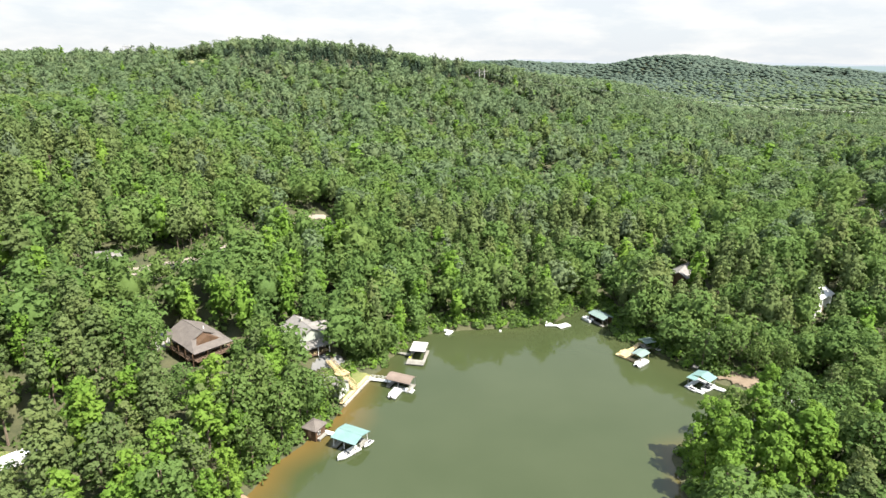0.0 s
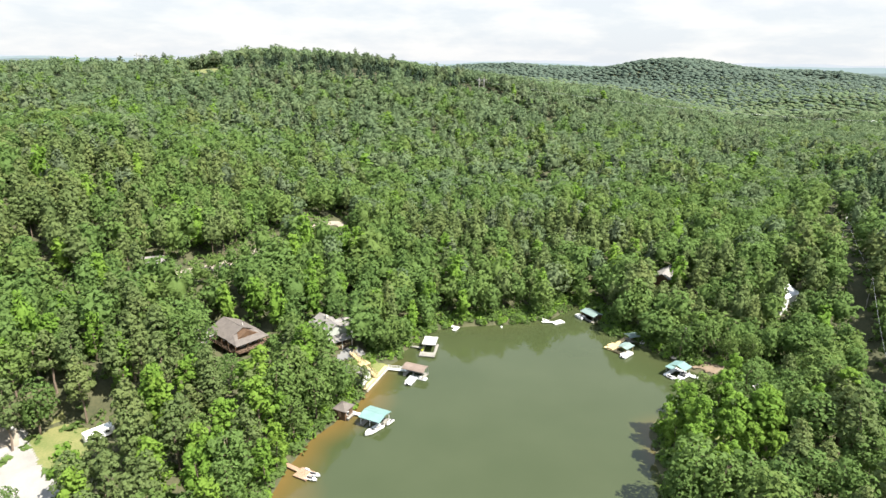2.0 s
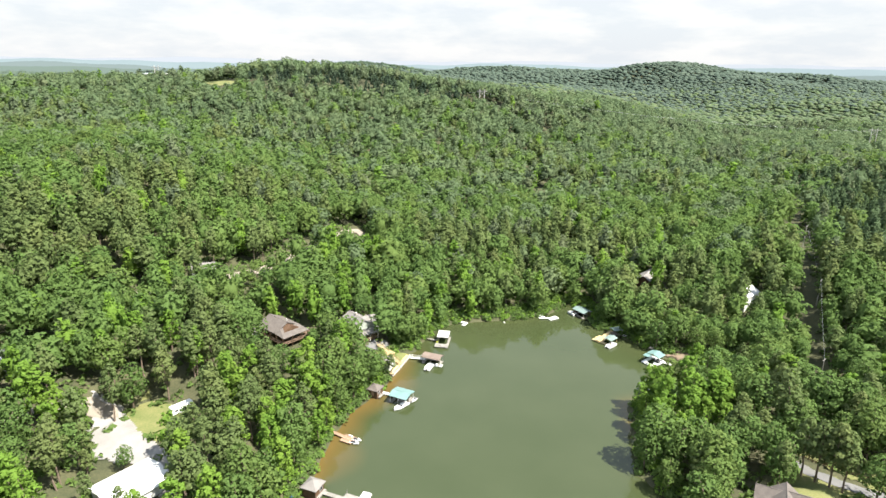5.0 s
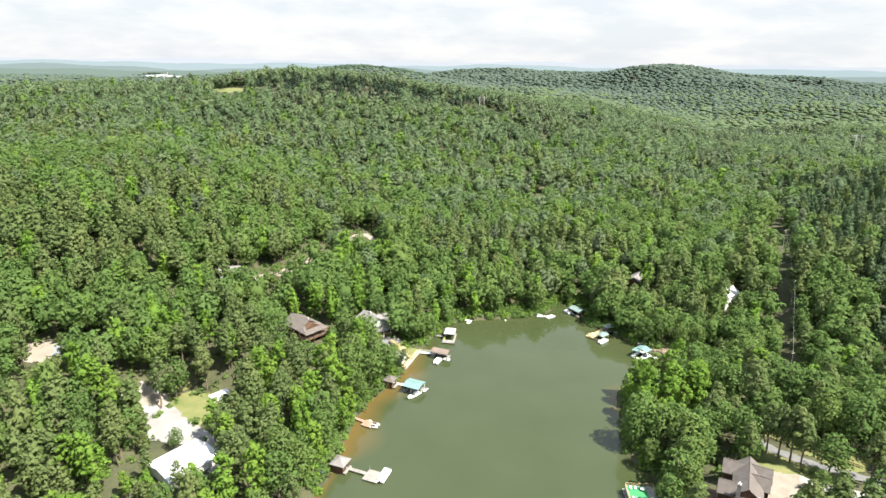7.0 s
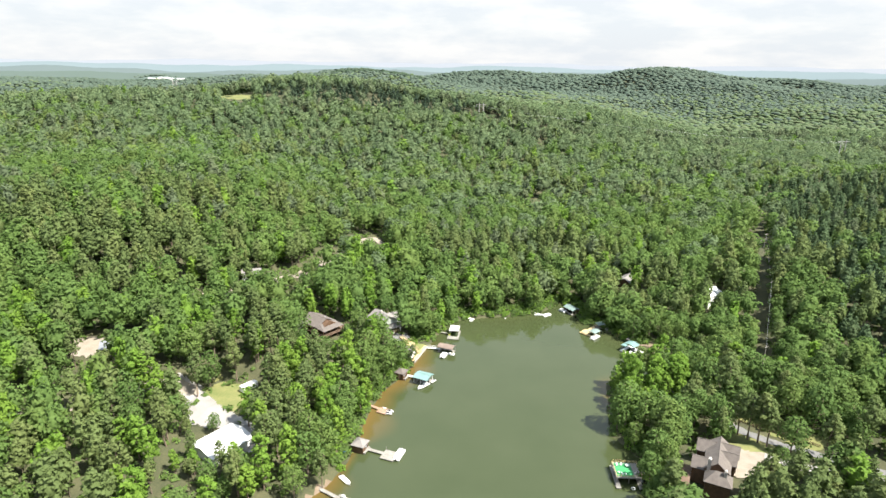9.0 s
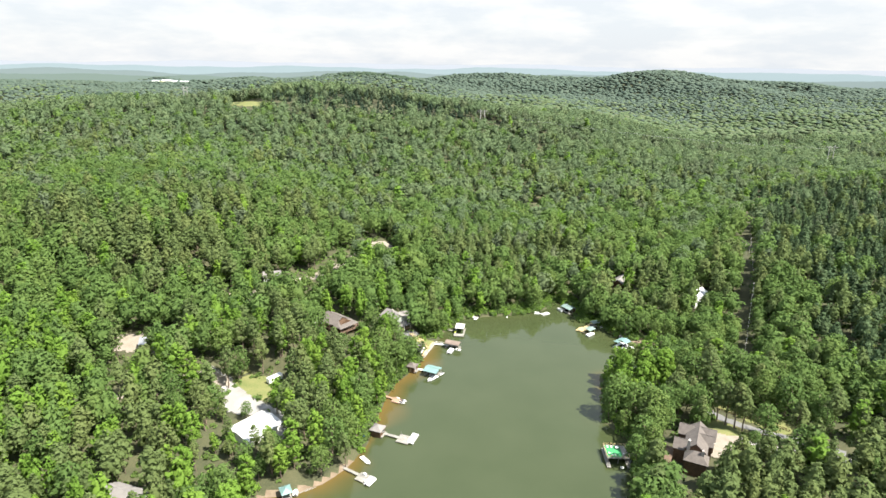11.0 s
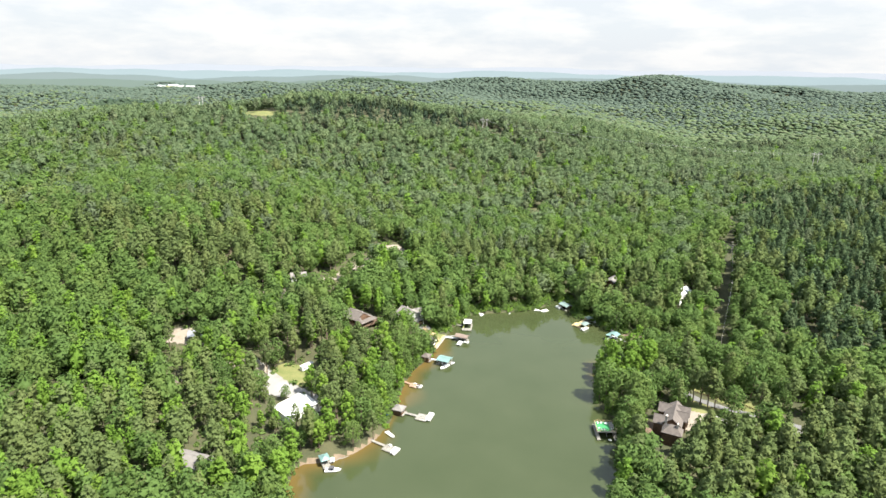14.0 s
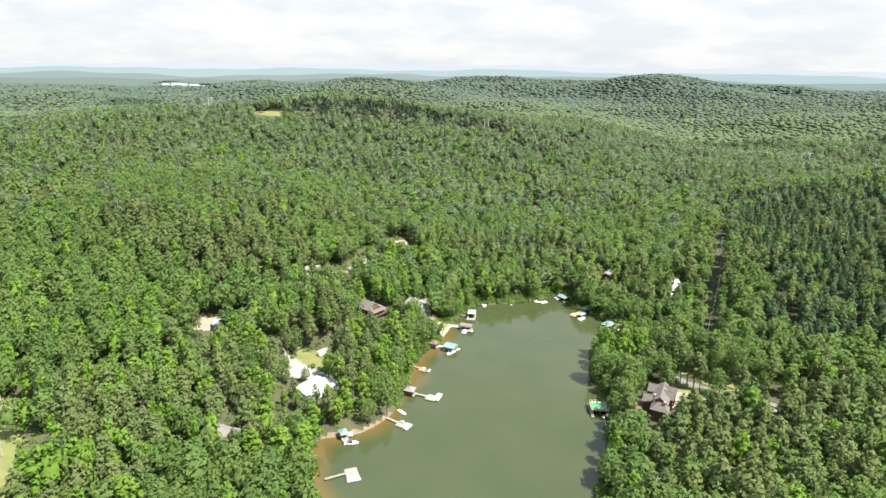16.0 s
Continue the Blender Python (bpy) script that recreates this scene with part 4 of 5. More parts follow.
hb_ = thing("house", -42.6, 172.6, 5.2, -52, "sage-sided house with pale grey shingle gables and a porch", "house", "houses in the woods")
walls(hb_, -7.0, 5.0, -4.5, 4.5, -2.0, 5.6, 2.6, SIDING)
gable_roof(hb_, -7.0, 5.0, -4.5, 4.5, 5.6, 2.8, SHINGLE_PALE, "x", 0.5)
walls(hb_, -3.0, 3.0, 4.5, 8.6, -2.0, 5.4, 2.0, SIDING, "y")
gable_roof(hb_, -3.0, 3.0, 2.0, 8.6, 5.4, 2.3, SHINGLE_PALE, "y", 0.5)
walls(hb_, -5.0, 0.0, -7.5, -4.5, -2.0, 5.2, 1.7, SIDING, "y")
gable_roof(hb_, -5.0, 0.0, -7.5, -2.0, 5.2, 2.0, SHINGLE_PALE, "y", 0.4)
part("porch_roof", slab([(5.0, -4.2, 4.3), (9.4, -4.2, 3.7), (9.4, 4.2, 3.7), (5.0, 4.2, 4.3)], 0.16), SHINGLE_PALE, hb_)
planked(hb_, 5.0, 9.2, -4.0, 4.0, 1.2, DECK_BROWN, piles=False)
for py in (-3.8, 0, 3.8):
    part("porch_post", box(9.0, 9.2, py - 0.1, py + 0.1, -2.0, 3.8), WHITE, hb_)
railing(hb_, [(5.2, -4.0, 1.2), (9.1, -4.0, 1.2), (9.1, 4.0, 1.2)], WOOD_NEW)
for py in (-2.6, 0, 2.6):
    window(hb_, 5.0, py, 1.6, 1.5, 1.7, "x+")
for px in (-4.2, -1.2):
    window(hb_, px, -7.5, 2.6, 1.1, 1.4, "y-")
window(hb_, 2.6, -4.5, 2.6, 1.4, 1.4, "y-")
part("chimney", box(-2.2, -1.4, -0.4, 0.4, 7.4, 9.4), STONE, hb_)

bh = thing("boathouse", -29.4, 151.6, 1.0, -25, "grey-roofed boathouse with white trim and a garage door", "boathouse", "boathouses on the shore")
walls(bh, -4.2, 2.6, -2.6, 2.6, -1.0, 3.3, 1.6, SIDING)
gable_roof(bh, -4.6, 2.6, -2.6, 2.6, 3.3, 1.7, SHINGLE_PALE, "x", 0.5)
walls(bh, -7.2, -4.2, -2.2, 2.2, -1.0, 3.0, 1.2, LOG)
part("garage_door", box(2.6, 2.66, -1.5, 1.5, 0.0, 2.4), WHITE, bh, "white panelled garage door")
window(bh, 0.0, -2.6, 1.2, 1.1, 1.0, "y-")

# yellow stairs down to the sea wall
st = thing("staircase", -28.0, 157.6, 0, -45, "fresh yellow timber stairs with landings and rails on the bank", "stairs")
z0, z1 = 5.4, 1.6
for i in range(22):
    f = i / 21
    part("tread", box(-7.8 + 13.0 * f, -7.8 + 13.0 * f + 0.5, -0.8, 0.8, z0 + (z1 - z0) * f - 0.06, z0 + (z1 - z0) * f + 0.04), WOOD_NEW, st)
for sy in (-0.85, 0.85):
    part("stringer", beam((-7.9, sy, z0 - 0.2), (5.4, sy, z1 - 0.25), 0.08, 0.4), WOOD_NEW, st)
    railing(st, [(-7.8, sy, z0), (5.2, sy, z1)], WOOD_NEW, 1.0, 1.8)
planked(st, -2.6, 0.4, -1.8, 1.9, 3.9, WOOD_NEW, piles=False)
for px, py in ((-2.4, -1.6), (-2.4, 1.7), (0.2, -1.6), (0.2, 1.7)):
    part("support_post", box(px - 0.08, px + 0.08, py - 0.08, py + 0.08, 0.5, 3.7), WOOD_NEW, st)

wall = tagged(new("sea_wall"), "pale stacked stone sea wall with a yellow plank edge", "sea wall", kind="structure")
rnd = random.Random(4)
for i in range(24):
    for j in range(3):
        f = (i + 0.5 * (j % 2)) / 24
        px, py = -20.9 - 5.6 * f, 161.6 - 15.6 * f
        s = rnd.uniform(0.8, 1.1)
        st_ = part("stone", box(-0.33 * s, 0.33 * s, -0.3, 0.3, -0.22 * s, 0.24 * s, 0.06), STONE, wall)
        st_.matrix_basis = pose(px + 0.10 * j, py, -0.1 + 0.42 * j, rnd.uniform(-6, 6), rnd.uniform(-6, 6), 70 + rnd.uniform(-12, 12))
edge = part("edge_board", beam((-21.5, 161.8, 1.15), (-27.2, 146.2, 1.15), 1.1, 0.1), WOOD_NEW, wall, "fresh yellow edge boards")

# the big house on the east shore
hr = thing("house", 75.2, 60.2, 6.6, 62, "large dark timber house with many taupe shingle gables", "house", "houses in the woods")
walls(hr, -9.0, 9.0, -4.2, 4.2, -3.0, 5.4, 2.8, LOG)
gable_roof(hr, -9.0, 9.0, -4.2, 4.2, 5.4, 3.0, SHINGLE_TAN, "x", 0.5)
for gx_, w_, l_ in ((5.6, 3.0, 6.6), (0.2, 2.6, 6.0)):
    walls(hr, gx_ - w_, gx_ + w_, -l_, -4.2, -3.0, 5.2, 2.6, LOG, "y")
    gable_roof(hr, gx_ - w_, gx_ + w_, -l_, 0.0, 5.2, 3.0, SHINGLE_TAN, "y", 0.5)
walls(hr, -8.6, -3.0, 4.2, 8.4, -3.0, 4.6, 2.2, LOG, "y")
gable_roof(hr, -8.6, -3.0, 0.0, 8.4, 4.6, 2.8, SHINGLE_TAN, "y", 0.5)
walls(hr, 3.0, 8.6, 4.2, 7.6, -3.0, 4.8, 2.4, LOG, "y")
gable_roof(hr, 3.0, 8.6, 0.0, 7.6, 4.8, 2.9, SHINGLE_TAN, "y", 0.5)
hip_roof(hr, -15.4, -9.0, -5.2, 3.6, 4.6, 2.8, SHINGLE_TAN, 0.4)
walls(hr, -15.2, -9.0, -5.0, 3.4, -3.0, 4.6, 0.2, LOG)
ch = part("chimney", box(-9.8, -8.6, 2.2, 3.4, 4.0, 9.2), STONE, hr)
for q in (-9.5, -8.9):
    part("chimney_pot", tube((q, 2.8, 9.2), (q, 2.8, 9.6), 0.2, 8), WHITE, ch)
ch = part("chimney", box(-13.4, -12.4, -3.4, -2.4, 4.0, 8.4), STONE, hr)
part("chimney_pot", tube((-12.9, -2.9, 8.4), (-12.9, -2.9, 8.8), 0.2, 8), WHITE, ch)
planked(hr, -15.0, -3.0, 8.4, 11.4, 1.6, DECK_BROWN, piles=False)
railing(hr, [(-15.0, 11.3, 1.6), (-3.0, 11.3, 1.6)], DECK_BROWN, 1.0, 2.0)
for px in (-14.8, -9.0, -3.2):
    part("porch_post", box(px - 0.1, px + 0.1, 11.2, 11.4, -3.0, 1.6), LOG, hr)
for px in (-6.8, -4.4):
    window(hr, px, 8.4, 2.0, 1.5, 1.9, "y+")
for px in (4.6, 6.8):
    window(hr, px, 7.6, 2.0, 1.4, 1.8, "y+")
    window(hr, px - 0.2, -6.6, 1.8, 1.4, 1.6, "y-")
part("garage_door", box(-1.4, 1.8, -6.06, -6.0, -0.2, 2.3), DECK_BROWN, hr)
window(hr, 9.0, 0.0, 2.0, 1.5, 1.6, "x+")

hr.scale = (0.86, 0.86, 1.05)

# white metal building with its gravel yard
wbld = thing("metal_building", -91.0, 75.6, 4.6, 52, "long white metal building with a shallow gable roof", "building")
walls(wbld, -7.8, 7.8, -6.4, 6.4, -2.0, 3.0, 1.3, WHITE)
gable_roof(wbld, -7.8, 7.8, -6.4, 6.4, 3.0, 1.45, ROOF_WHITE, "x", 0.5)
part("roller_door", box(-2.0, 2.0, 6.4, 6.48, 0, 2.6), METAL, wbld)
part("roller_door", box(7.8, 7.88, -2.0, 2.0, 0, 2.6), METAL, wbld)
window(wbld, -4.4, 6.4, 1.2, 1.2, 1.0, "y+")

tr = thing("camper_trailer", -92.4, 112.0, height(-92.4, 112.0), 48, "white camper trailer parked on the lawn edge", "trailer")
part("body", box(-3.6, 3.6, -1.25, 1.25, 0.55, 3.0, 0.18), GEL, tr)
part("roof_vent", box(-0.4, 0.4, -0.4, 0.4, 3.0, 3.2), WHITE, tr)
part("drawbar", beam((3.5, 0, 0.6), (4.9, 0, 0.55), 0.12), DARK, tr)
for sy in (-1.1, 1.1):
    for px in (-0.5, 0.5):
        part("wheel", tube((px, sy - 0.12, 0.35), (px, sy + 0.12, 0.35), 0.36, 12), DARK, tr)
for px in (-2.2, 1.8):
    window(tr, px, -1.25, 1.6, 1.0, 0.7, "y-")


def cottage(x, y, turn, w, l, roof, wallmat, label, up=3.2, rise=2.2):
    h = thing("house", x, y, height(x, y) - 0.2, turn, label, "house", "houses in the woods")
    walls(h, -l / 2, l / 2, -w / 2, w / 2, -2.0, up, rise, wallmat)
    gable_roof(h, -l / 2, l / 2, -w / 2, w / 2, up, rise + 0.15, roof, "x", 0.5)
    for f in (-0.25, 0.25):
        window(h, f * l, -w / 2, 1.1, 1.3, 1.2, "y-")
    window(h, -l / 2, 0, 1.1, 1.2, 1.2, "x-")
    part("door", box(-0.5, 0.5, -w / 2 - 0.05, -w / 2, 0, 2.05), WOOD_RED, h)
    return h


c_ = cottage(97.4, 226.6, 55, 9.0, 15.0, SHINGLE_PALE, LOG, "brown house with a pale roof and a long deck among trees", 5.2, 3.0)
planked(c_, -12.0, -7.5, -4.0, 4.0, 2.2, WOOD_RED, piles=False)
cottage(77.0, 229.0, 20, 5.0, 6.0, ROOF_WHITE, WHITE, "small white-roofed cottage among the trees", 4.2)
cottage(93.4, 184.6, 60, 5.0, 10.0, SHINGLE_PALE, WOOD_GREY, "grey lakeside cabin with a patched pale roof", 2.8, 1.4)
cottage(133.0, 199.6, 35, 8.5, 12.0, ROOF_WHITE, WHITE, "white-roofed house half hidden in the trees", 5.4)
cottage(-119.4, 31.6, -20, 8.0, 13.0, SHINGLE_PALE, SIDING, "grey-roofed house almost buried in the woods", 5.6)
cottage(54.6, 3.0, 60, 6.5, 8.0, TEAL, LOG, "cabin with a teal metal roof among lakeside trees", 5.0)
cottage(-149.0, 121.0, 10, 6.0, 9.0, METAL, WOOD_GREY, "grey metal-roofed house in a sandy clearing", 3.4)
for px, py, pr in ((-52.5, 245.0, 10), (-112.0, 190.0, 15)):
    cottage(px, py, pr, 6.0, 9.0, SHINGLE_PALE, SIDING, "pale-roofed house beside the forest road", 4.0)


# ---- clearings, roads and yards ----
def inside(poly, x, y):
    ok = np.zeros(x.shape, bool)
    for (ax, ay), (bx, by) in zip(poly, poly[1:] + poly[:1]):
        if ay != by:
            ok ^= ((ay > y) != (by > y)) & (x < (y - ay) / (by - ay) * (bx - ax) + ax)
    return ok


def yard(name, poly, mat, label, category, lift=0.24, cell=0.8):
    """Ground cover that follows the land, with a ragged rim."""
    px, py = [p[0] for p in poly], [p[1] for p in poly]
    A, B = np.meshgrid(np.arange(min(px) - 1, max(px) + 1, cell), np.arange(min(py) - 1, max(py) + 1, cell))
    F = grid_faces(A.shape[1], A.shape[0])
    cx, cy = A.ravel()[F].mean(1), B.ravel()[F].mean(1)
    F = F[inside(poly, cx + 0.7 * wave(cx, cy, 1.6, 3), cy + 0.7 * wave(cx, cy, 1.4, 8))]
    V = np.stack([A, B, ground(A, B) + lift], -1).reshape(-1, 3)
    used = np.unique(F)
    new_i = np.zeros(len(V), int)
    new_i[used] = np.arange(len(used))
    return tagged(sheet(name, V[used], new_i[F], [mat], None, True), label, category, kind="structure")


def ribbon(name, points, half, mat, label, lift=0.40):
    """A road or path along a line of points."""
    L, Rr = [], []
    P = [Vector(p) for p in points]
    fine = []
    for a, b in zip(P, P[1:]):
        k = max(2, int((b - a).length / 1.5))
        fine += [a.lerp(b, i / k) for i in range(k)]
    fine.append(P[-1])
    rows = []
    for i, p in enumerate(fine):
        w = (fine[min(i + 1, len(fine) - 1)] - fine[max(i - 1, 0)]).normalized()
        s = Vector((-w.y, w.x))
        rows.append([p + s * half * (1 + 0.12 * math.sin(i * 1.7)), p + s * half * 0.33, p - s * half * 0.33, p - s * half * (1 + 0.12 * math.cos(i * 1.3))])
    V = np.array([(q.x, q.y) for r in rows for q in r])
    Z = ground(V[:, 0], V[:, 1]) + lift
    return tagged(sheet(name, np.c_[V, Z], grid_faces(4, len(rows)), [mat], None, True), label, "road", kind="structure")


yard("lawn", [(-107, 120), (-91, 113), (-90, 95), (-104, 99), (-110, 108)], GRASS, "sunlit grass lawn beside the gravel yard", "lawn")
yard("pavement", [(-119, 110), (-112, 112), (-98, 98), (-78, 84), (-80, 68), (-92, 86), (-108, 88), (-116, 100)], GRAVEL, "bright white gravel yard", "yard", 0.33)
yard("pavement", [(-91, 174), (-82, 178), (-79, 168), (-84, 160), (-89, 164)], GRAVEL, "pale gravel parking place beside the log house", "yard", 0.33)
yard("pavement", [(-38, 160), (-35, 169), (-29, 167), (-31, 163)], ASPHALT, "grey concrete patio below the house", "patio", 0.33)
yard("lawn", [(-34, 161), (-29, 167), (-21, 163), (-26, 148), (-29, 153)], GRASS, "green grass bank above the sea wall", "lawn", 0.24)
yard("pavement", [(80, 58), (84, 74), (97, 70), (92, 60), (86, 55)], DIRT, "pale gravel forecourt of the big house", "yard", 0.33)
yard("lawn", [(83, 74), (88, 88), (102, 82), (112, 68), (99, 66)], GRASS, "grass lawn under tall pines", "lawn", 0.24)
yard("lawn", [(98, 92), (104, 96), (124, 76), (114, 70)], GRASS, "sunlit grass verge along the drive", "lawn", 0.24)
ribbon("road", [(92, 92), (97, 84), (104, 77), (116, 68), (130, 58)], 1.7, ASPHALT, "narrow grey drive through the lawn")
ribbon("road", [(96, 69), (105, 64), (118, 58), (132, 52)], 1.9, GRAVEL, "pale gravel track to the big house")
yard("lawn", [(84, 165), (92, 168), (98, 162), (92, 158)], CLAY, "bare dry bank under the trees", "lawn", 0.24)
yard("lawn", [(72, 121), (76, 128), (82, 124), (80, 116)], GRASS, "small dry lawn on the point", "lawn", 0.24)
ribbon("road", [(-150, 158), (-119, 173), (-108, 186), (-91, 203), (-86, 214), (-73, 238), (-68, 254), (-61.5, 270), (-56, 275), (-50, 267), (-47, 255)], 2.5, DIRT, "pale dirt road winding through the woods")
ribbon("road", [(-220, 60), (-185, 70), (-170, 78), (-150, 84), (-128, 100), (-112, 110)], 2.0, DIRT, "pale dirt track to the yard")
yard("lawn", [(-170, 128), (-143, 133), (-140, 114), (-166, 117)], DIRT, "sandy clearing round a house", "clearing", 0.24)
ribbon("road", [(172, 246), (197, 278), (214, 268)], 2.6, DIRT, "sandy forest road end")
yard("lawn", [(-232, 60), (-214, 46), (-186, 10), (-172, -30), (-204, -30), (-214, 8), (-238, 40)], GRASS, "mown grass strip below the power line", "grass strip", 0.35, 1.5)
yard("lawn", [(-350, 700), (-330, 660), (-262, 632), (-216, 604), (-190, 588), (-196, 606), (-250, 652), (-320, 690)], GRASS, "cleared grassy strip on the hilltop", "clearing", 0.3, 4.0)
CLEAR = [(-71, 161, 10.5), (-85, 170, 5.5), (-66, 147, 8), (-43, 172, 11.5), (-34, 160, 7), (-29, 152, 6.5), (-25, 155, 6), (-22, 161, 4), (-32, 133, 4.5), (-44, 81, 4.5),
         (74, 58, 12.5), (65, 48, 6.5), (88, 66, 9.5), (94, 76, 8), (108, 78, 7), (-91, 76, 12), (-104, 97, 8.5), (-99, 106, 9), (-92, 112, 6), (97, 227, 7.5), (91, 215, 4), (77, 229, 5),
         (93, 184, 5), (87, 173, 4), (133, 200, 6), (-119, 31, 3.6), (-112, 98, 4), (-96, 90, 6), (55, 3, 7), (-155, 121, 10.5), (-152, 111, 7), (-72, 45, 6), (-70, 50, 6), (-60, 57, 5), (-53, 64, 4.5), (77, 121, 7.5),
         (90, 163, 6), (-52, 245, 5), (-112, 190, 5), (195, 274, 10), (189, 262, 8), (-200, 8, 17), (-215, 38, 15), (-188, -18, 15), (-248, 628, 20), (-285, 655, 16), (-325, 680, 15), (-210, 602, 12), (40, 630, 8), (-355, 700, 8)]
# where the trees stay low
LOW = [(-93, 159, 7, 0.5), (-87, 102, 8, 0.5), (-63, 143, 15, 0.6), (-94, 57, 14, 0.62), (-150, 104, 12, 0.6), (90, 204, 10, 0.65), (98, 62, 9, 0.6), (-56, 152, 9, 0.7), (-34, 146, 7, 0.55), (-84, 198, 12, 0.55), (-98, 186, 12, 0.55), (-48, 244, 9, 0.6), (-62, 240, 7, 0.7), (-240, 600, 26, 0.5), (-115, 26, 5, 0.6), (188, 252, 12, 0.6), (-100, 83, 6, 0.6), (-350, 688, 24, 0.6), (40, 618, 26, 0.5)]
TRACKS = [(92, 92, 132, 58, 5.0), (96, 69, 132, 52, 4.5), (-150, 158, -119, 173, 3.0), (-119, 173, -91, 203, 3.4), (-91, 203, -80, 226, 5.0), (-80, 226, -60, 273, 6.6), (-56, 276, -46, 250, 6.0), (-220, 60, -112, 110, 3.8), (122, 118, 232, 340, 4.4)]


# a far settlement on a cleared rise
yard("lawn", [(-1075, 2110), (-1050, 2160), (-960, 2180), (-850, 2150), (-840, 2100), (-940, 2085)], GRASS, "pale field of a far settlement", "field", 1.5, 9.0)
for px, py, pl in ((-1020, 2125, 24), (-985, 2140, 34), (-950, 2120, 20), (-925, 2145, 28), (-890, 2125, 18), (-870, 2138, 22)):
    cottage(px, py, 8, 12.0, pl, ROOF_WHITE, WHITE, "far white building on the cleared rise", 5.0)


# ---- power line ----
def frame_tower(x, y, top, turn):
    g = height(x, y)
    t = thing("power_pylon", x, y, g, turn, "wooden H-frame power line structure with a crossarm", "power pylon", "power line structures")
    h = top - g
    for sx in (-2.6, 2.6):
        part("pole", tube((sx, 0, -1), (sx, 0, h), 0.45, 8, None, 0.32), CONCRETE, t, "weathered pale pole")
    part("crossarm", beam((-6.2, 0, h - 2.2), (6.2, 0, h - 2.2), 0.4, 0.5), CONCRETE, t)
    for s in (-1, 1):
        part("brace", beam((-2.6 * s, 0, h - 8), (2.6 * s, 0, h - 2.4), 0.2), STONE, t)
    for sx in (-5.8, 0, 5.8):
        part("insulator", tube((sx, 0, h - 3.8), (sx, 0, h - 2.3), 0.14, 6), GLASS, t)
    return t


LINE = [(-355.0, 709.6, 107.0), (39.8, 636.7, 86.5), (440.0, 562.0, 56.0)]
for x, y, top in LINE:
    frame_tower(x, y, top, -10.5)
for (ax, ay, az), (bx, by, bz) in zip(LINE, LINE[1:]):
    for off in (-5.8, 0, 5.8):
        cu = bpy.data.curves.new("power_wire", "CURVE")
        cu.dimensions, cu.bevel_depth, cu.bevel_resolution = "3D", 0.03, 1
        sp = cu.splines.new("POLY")
        sp.points.add(24)
        ox, oy = off * 0.18, off * 0.98
        for i in range(25):
            f = i / 24
            sp.points[i].co = (ax + (bx - ax) * f + ox, ay + (by - ay) * f + oy, az + (bz - az) * f - 3.8 - 4 * 7.0 * f * (1 - f), 1)
        cu.materials.append(METAL)
        tagged(new("power_wire", cu), "thin grey power cable sagging between structures", "cable", "power cables")


def utility_pole(x, y, high, turn=0):
    p = thing("utility_pole", x, y, height(x, y), turn, "weathered wooden utility pole with a crossarm", "utility pole", "utility poles")
    part("pole", tube((0, 0, -1), (0, 0, high), 0.17, 8, None, 0.11), STONE, p)
    part("crossarm", beam((-1.2, 0, high - 0.6), (1.2, 0, high - 0.6), 0.12, 0.14), STONE, p)
    for sx in (-1.1, 0, 1.1):
        part("insulator", tube((sx, 0, high - 0.5), (sx, 0, high - 0.25), 0.06, 6), GLASS, p)


for x, y in ((-199, 14), (130, 134), (160, 188), (190, 252), (-222, 48)):
    utility_pole(x, y, 12.5, 30)
# one slack wire from pole to pole beside the cut
for (ax, ay), (bx, by) in (((130, 134), (160, 188)), ((160, 188), (190, 252))):
    cu = bpy.data.curves.new("service_wire", "CURVE")
    cu.dimensions, cu.bevel_depth, cu.bevel_resolution = "3D", 0.035, 1
    sp = cu.splines.new("POLY")
    sp.points.add(16)
    for i in range(17):
        f = i / 16
        sp.points[i].co = (ax + (bx - ax) * f, ay + (by - ay) * f, (height(ax, ay) * (1 - f) + height(bx, by) * f) + 12.3 - 5.0 * f * (1 - f), 1)
    cu.materials.append(METAL)
    tagged(new("service_wire", cu), "thin pale wire slung between wooden utility poles", "cable", "service wires")
for px, py in ((100, 82.5), (104, 79), (108, 75.5), (112, 72), (116, 68.5)):
    f_ = thing("paddock_fence", px, py + 6, height(px, py + 6), -42, "dark timber rail fence along the drive", "fence", "fence along the drive")
    for sx in (-2.5, 0.0):
        part("post", box(sx - 0.09, sx + 0.09, -0.09, 0.09, -0.3, 1.35), LOG, f_)
    for zz in (0.4, 0.8, 1.2):
        part("rail", box(-2.5, 2.5, -0.04, 0.04, zz - 0.08, zz + 0.08), LOG, f_)
for px, py, a, ln in ((-66.5, 47.8, 35, 5.0), (-64.6, 48.6, 30, 4.0), (-54.5, 60.4, 25, 2.6)):
    lg = thing("driftwood_log", px, py, height(px, py) + 0.12, a, "bleached driftwood log on the clay shore", "log")
    part("stem", tube((-ln / 2, 0, 0.05), (ln / 2, 0.15, 0.1), 0.16, 7, None, 0.09), WOOD_GREY, lg)
    part("stub", tube((ln * 0.1, 0, 0.1), (ln * 0.2, 0.5, 0.45), 0.06, 6, None, 0.03), WOOD_GREY, lg)


# ---- woods ----
def unit(V):
    return V / (np.linalg.norm(V, axis=-1, keepdims=True) + 1e-9)


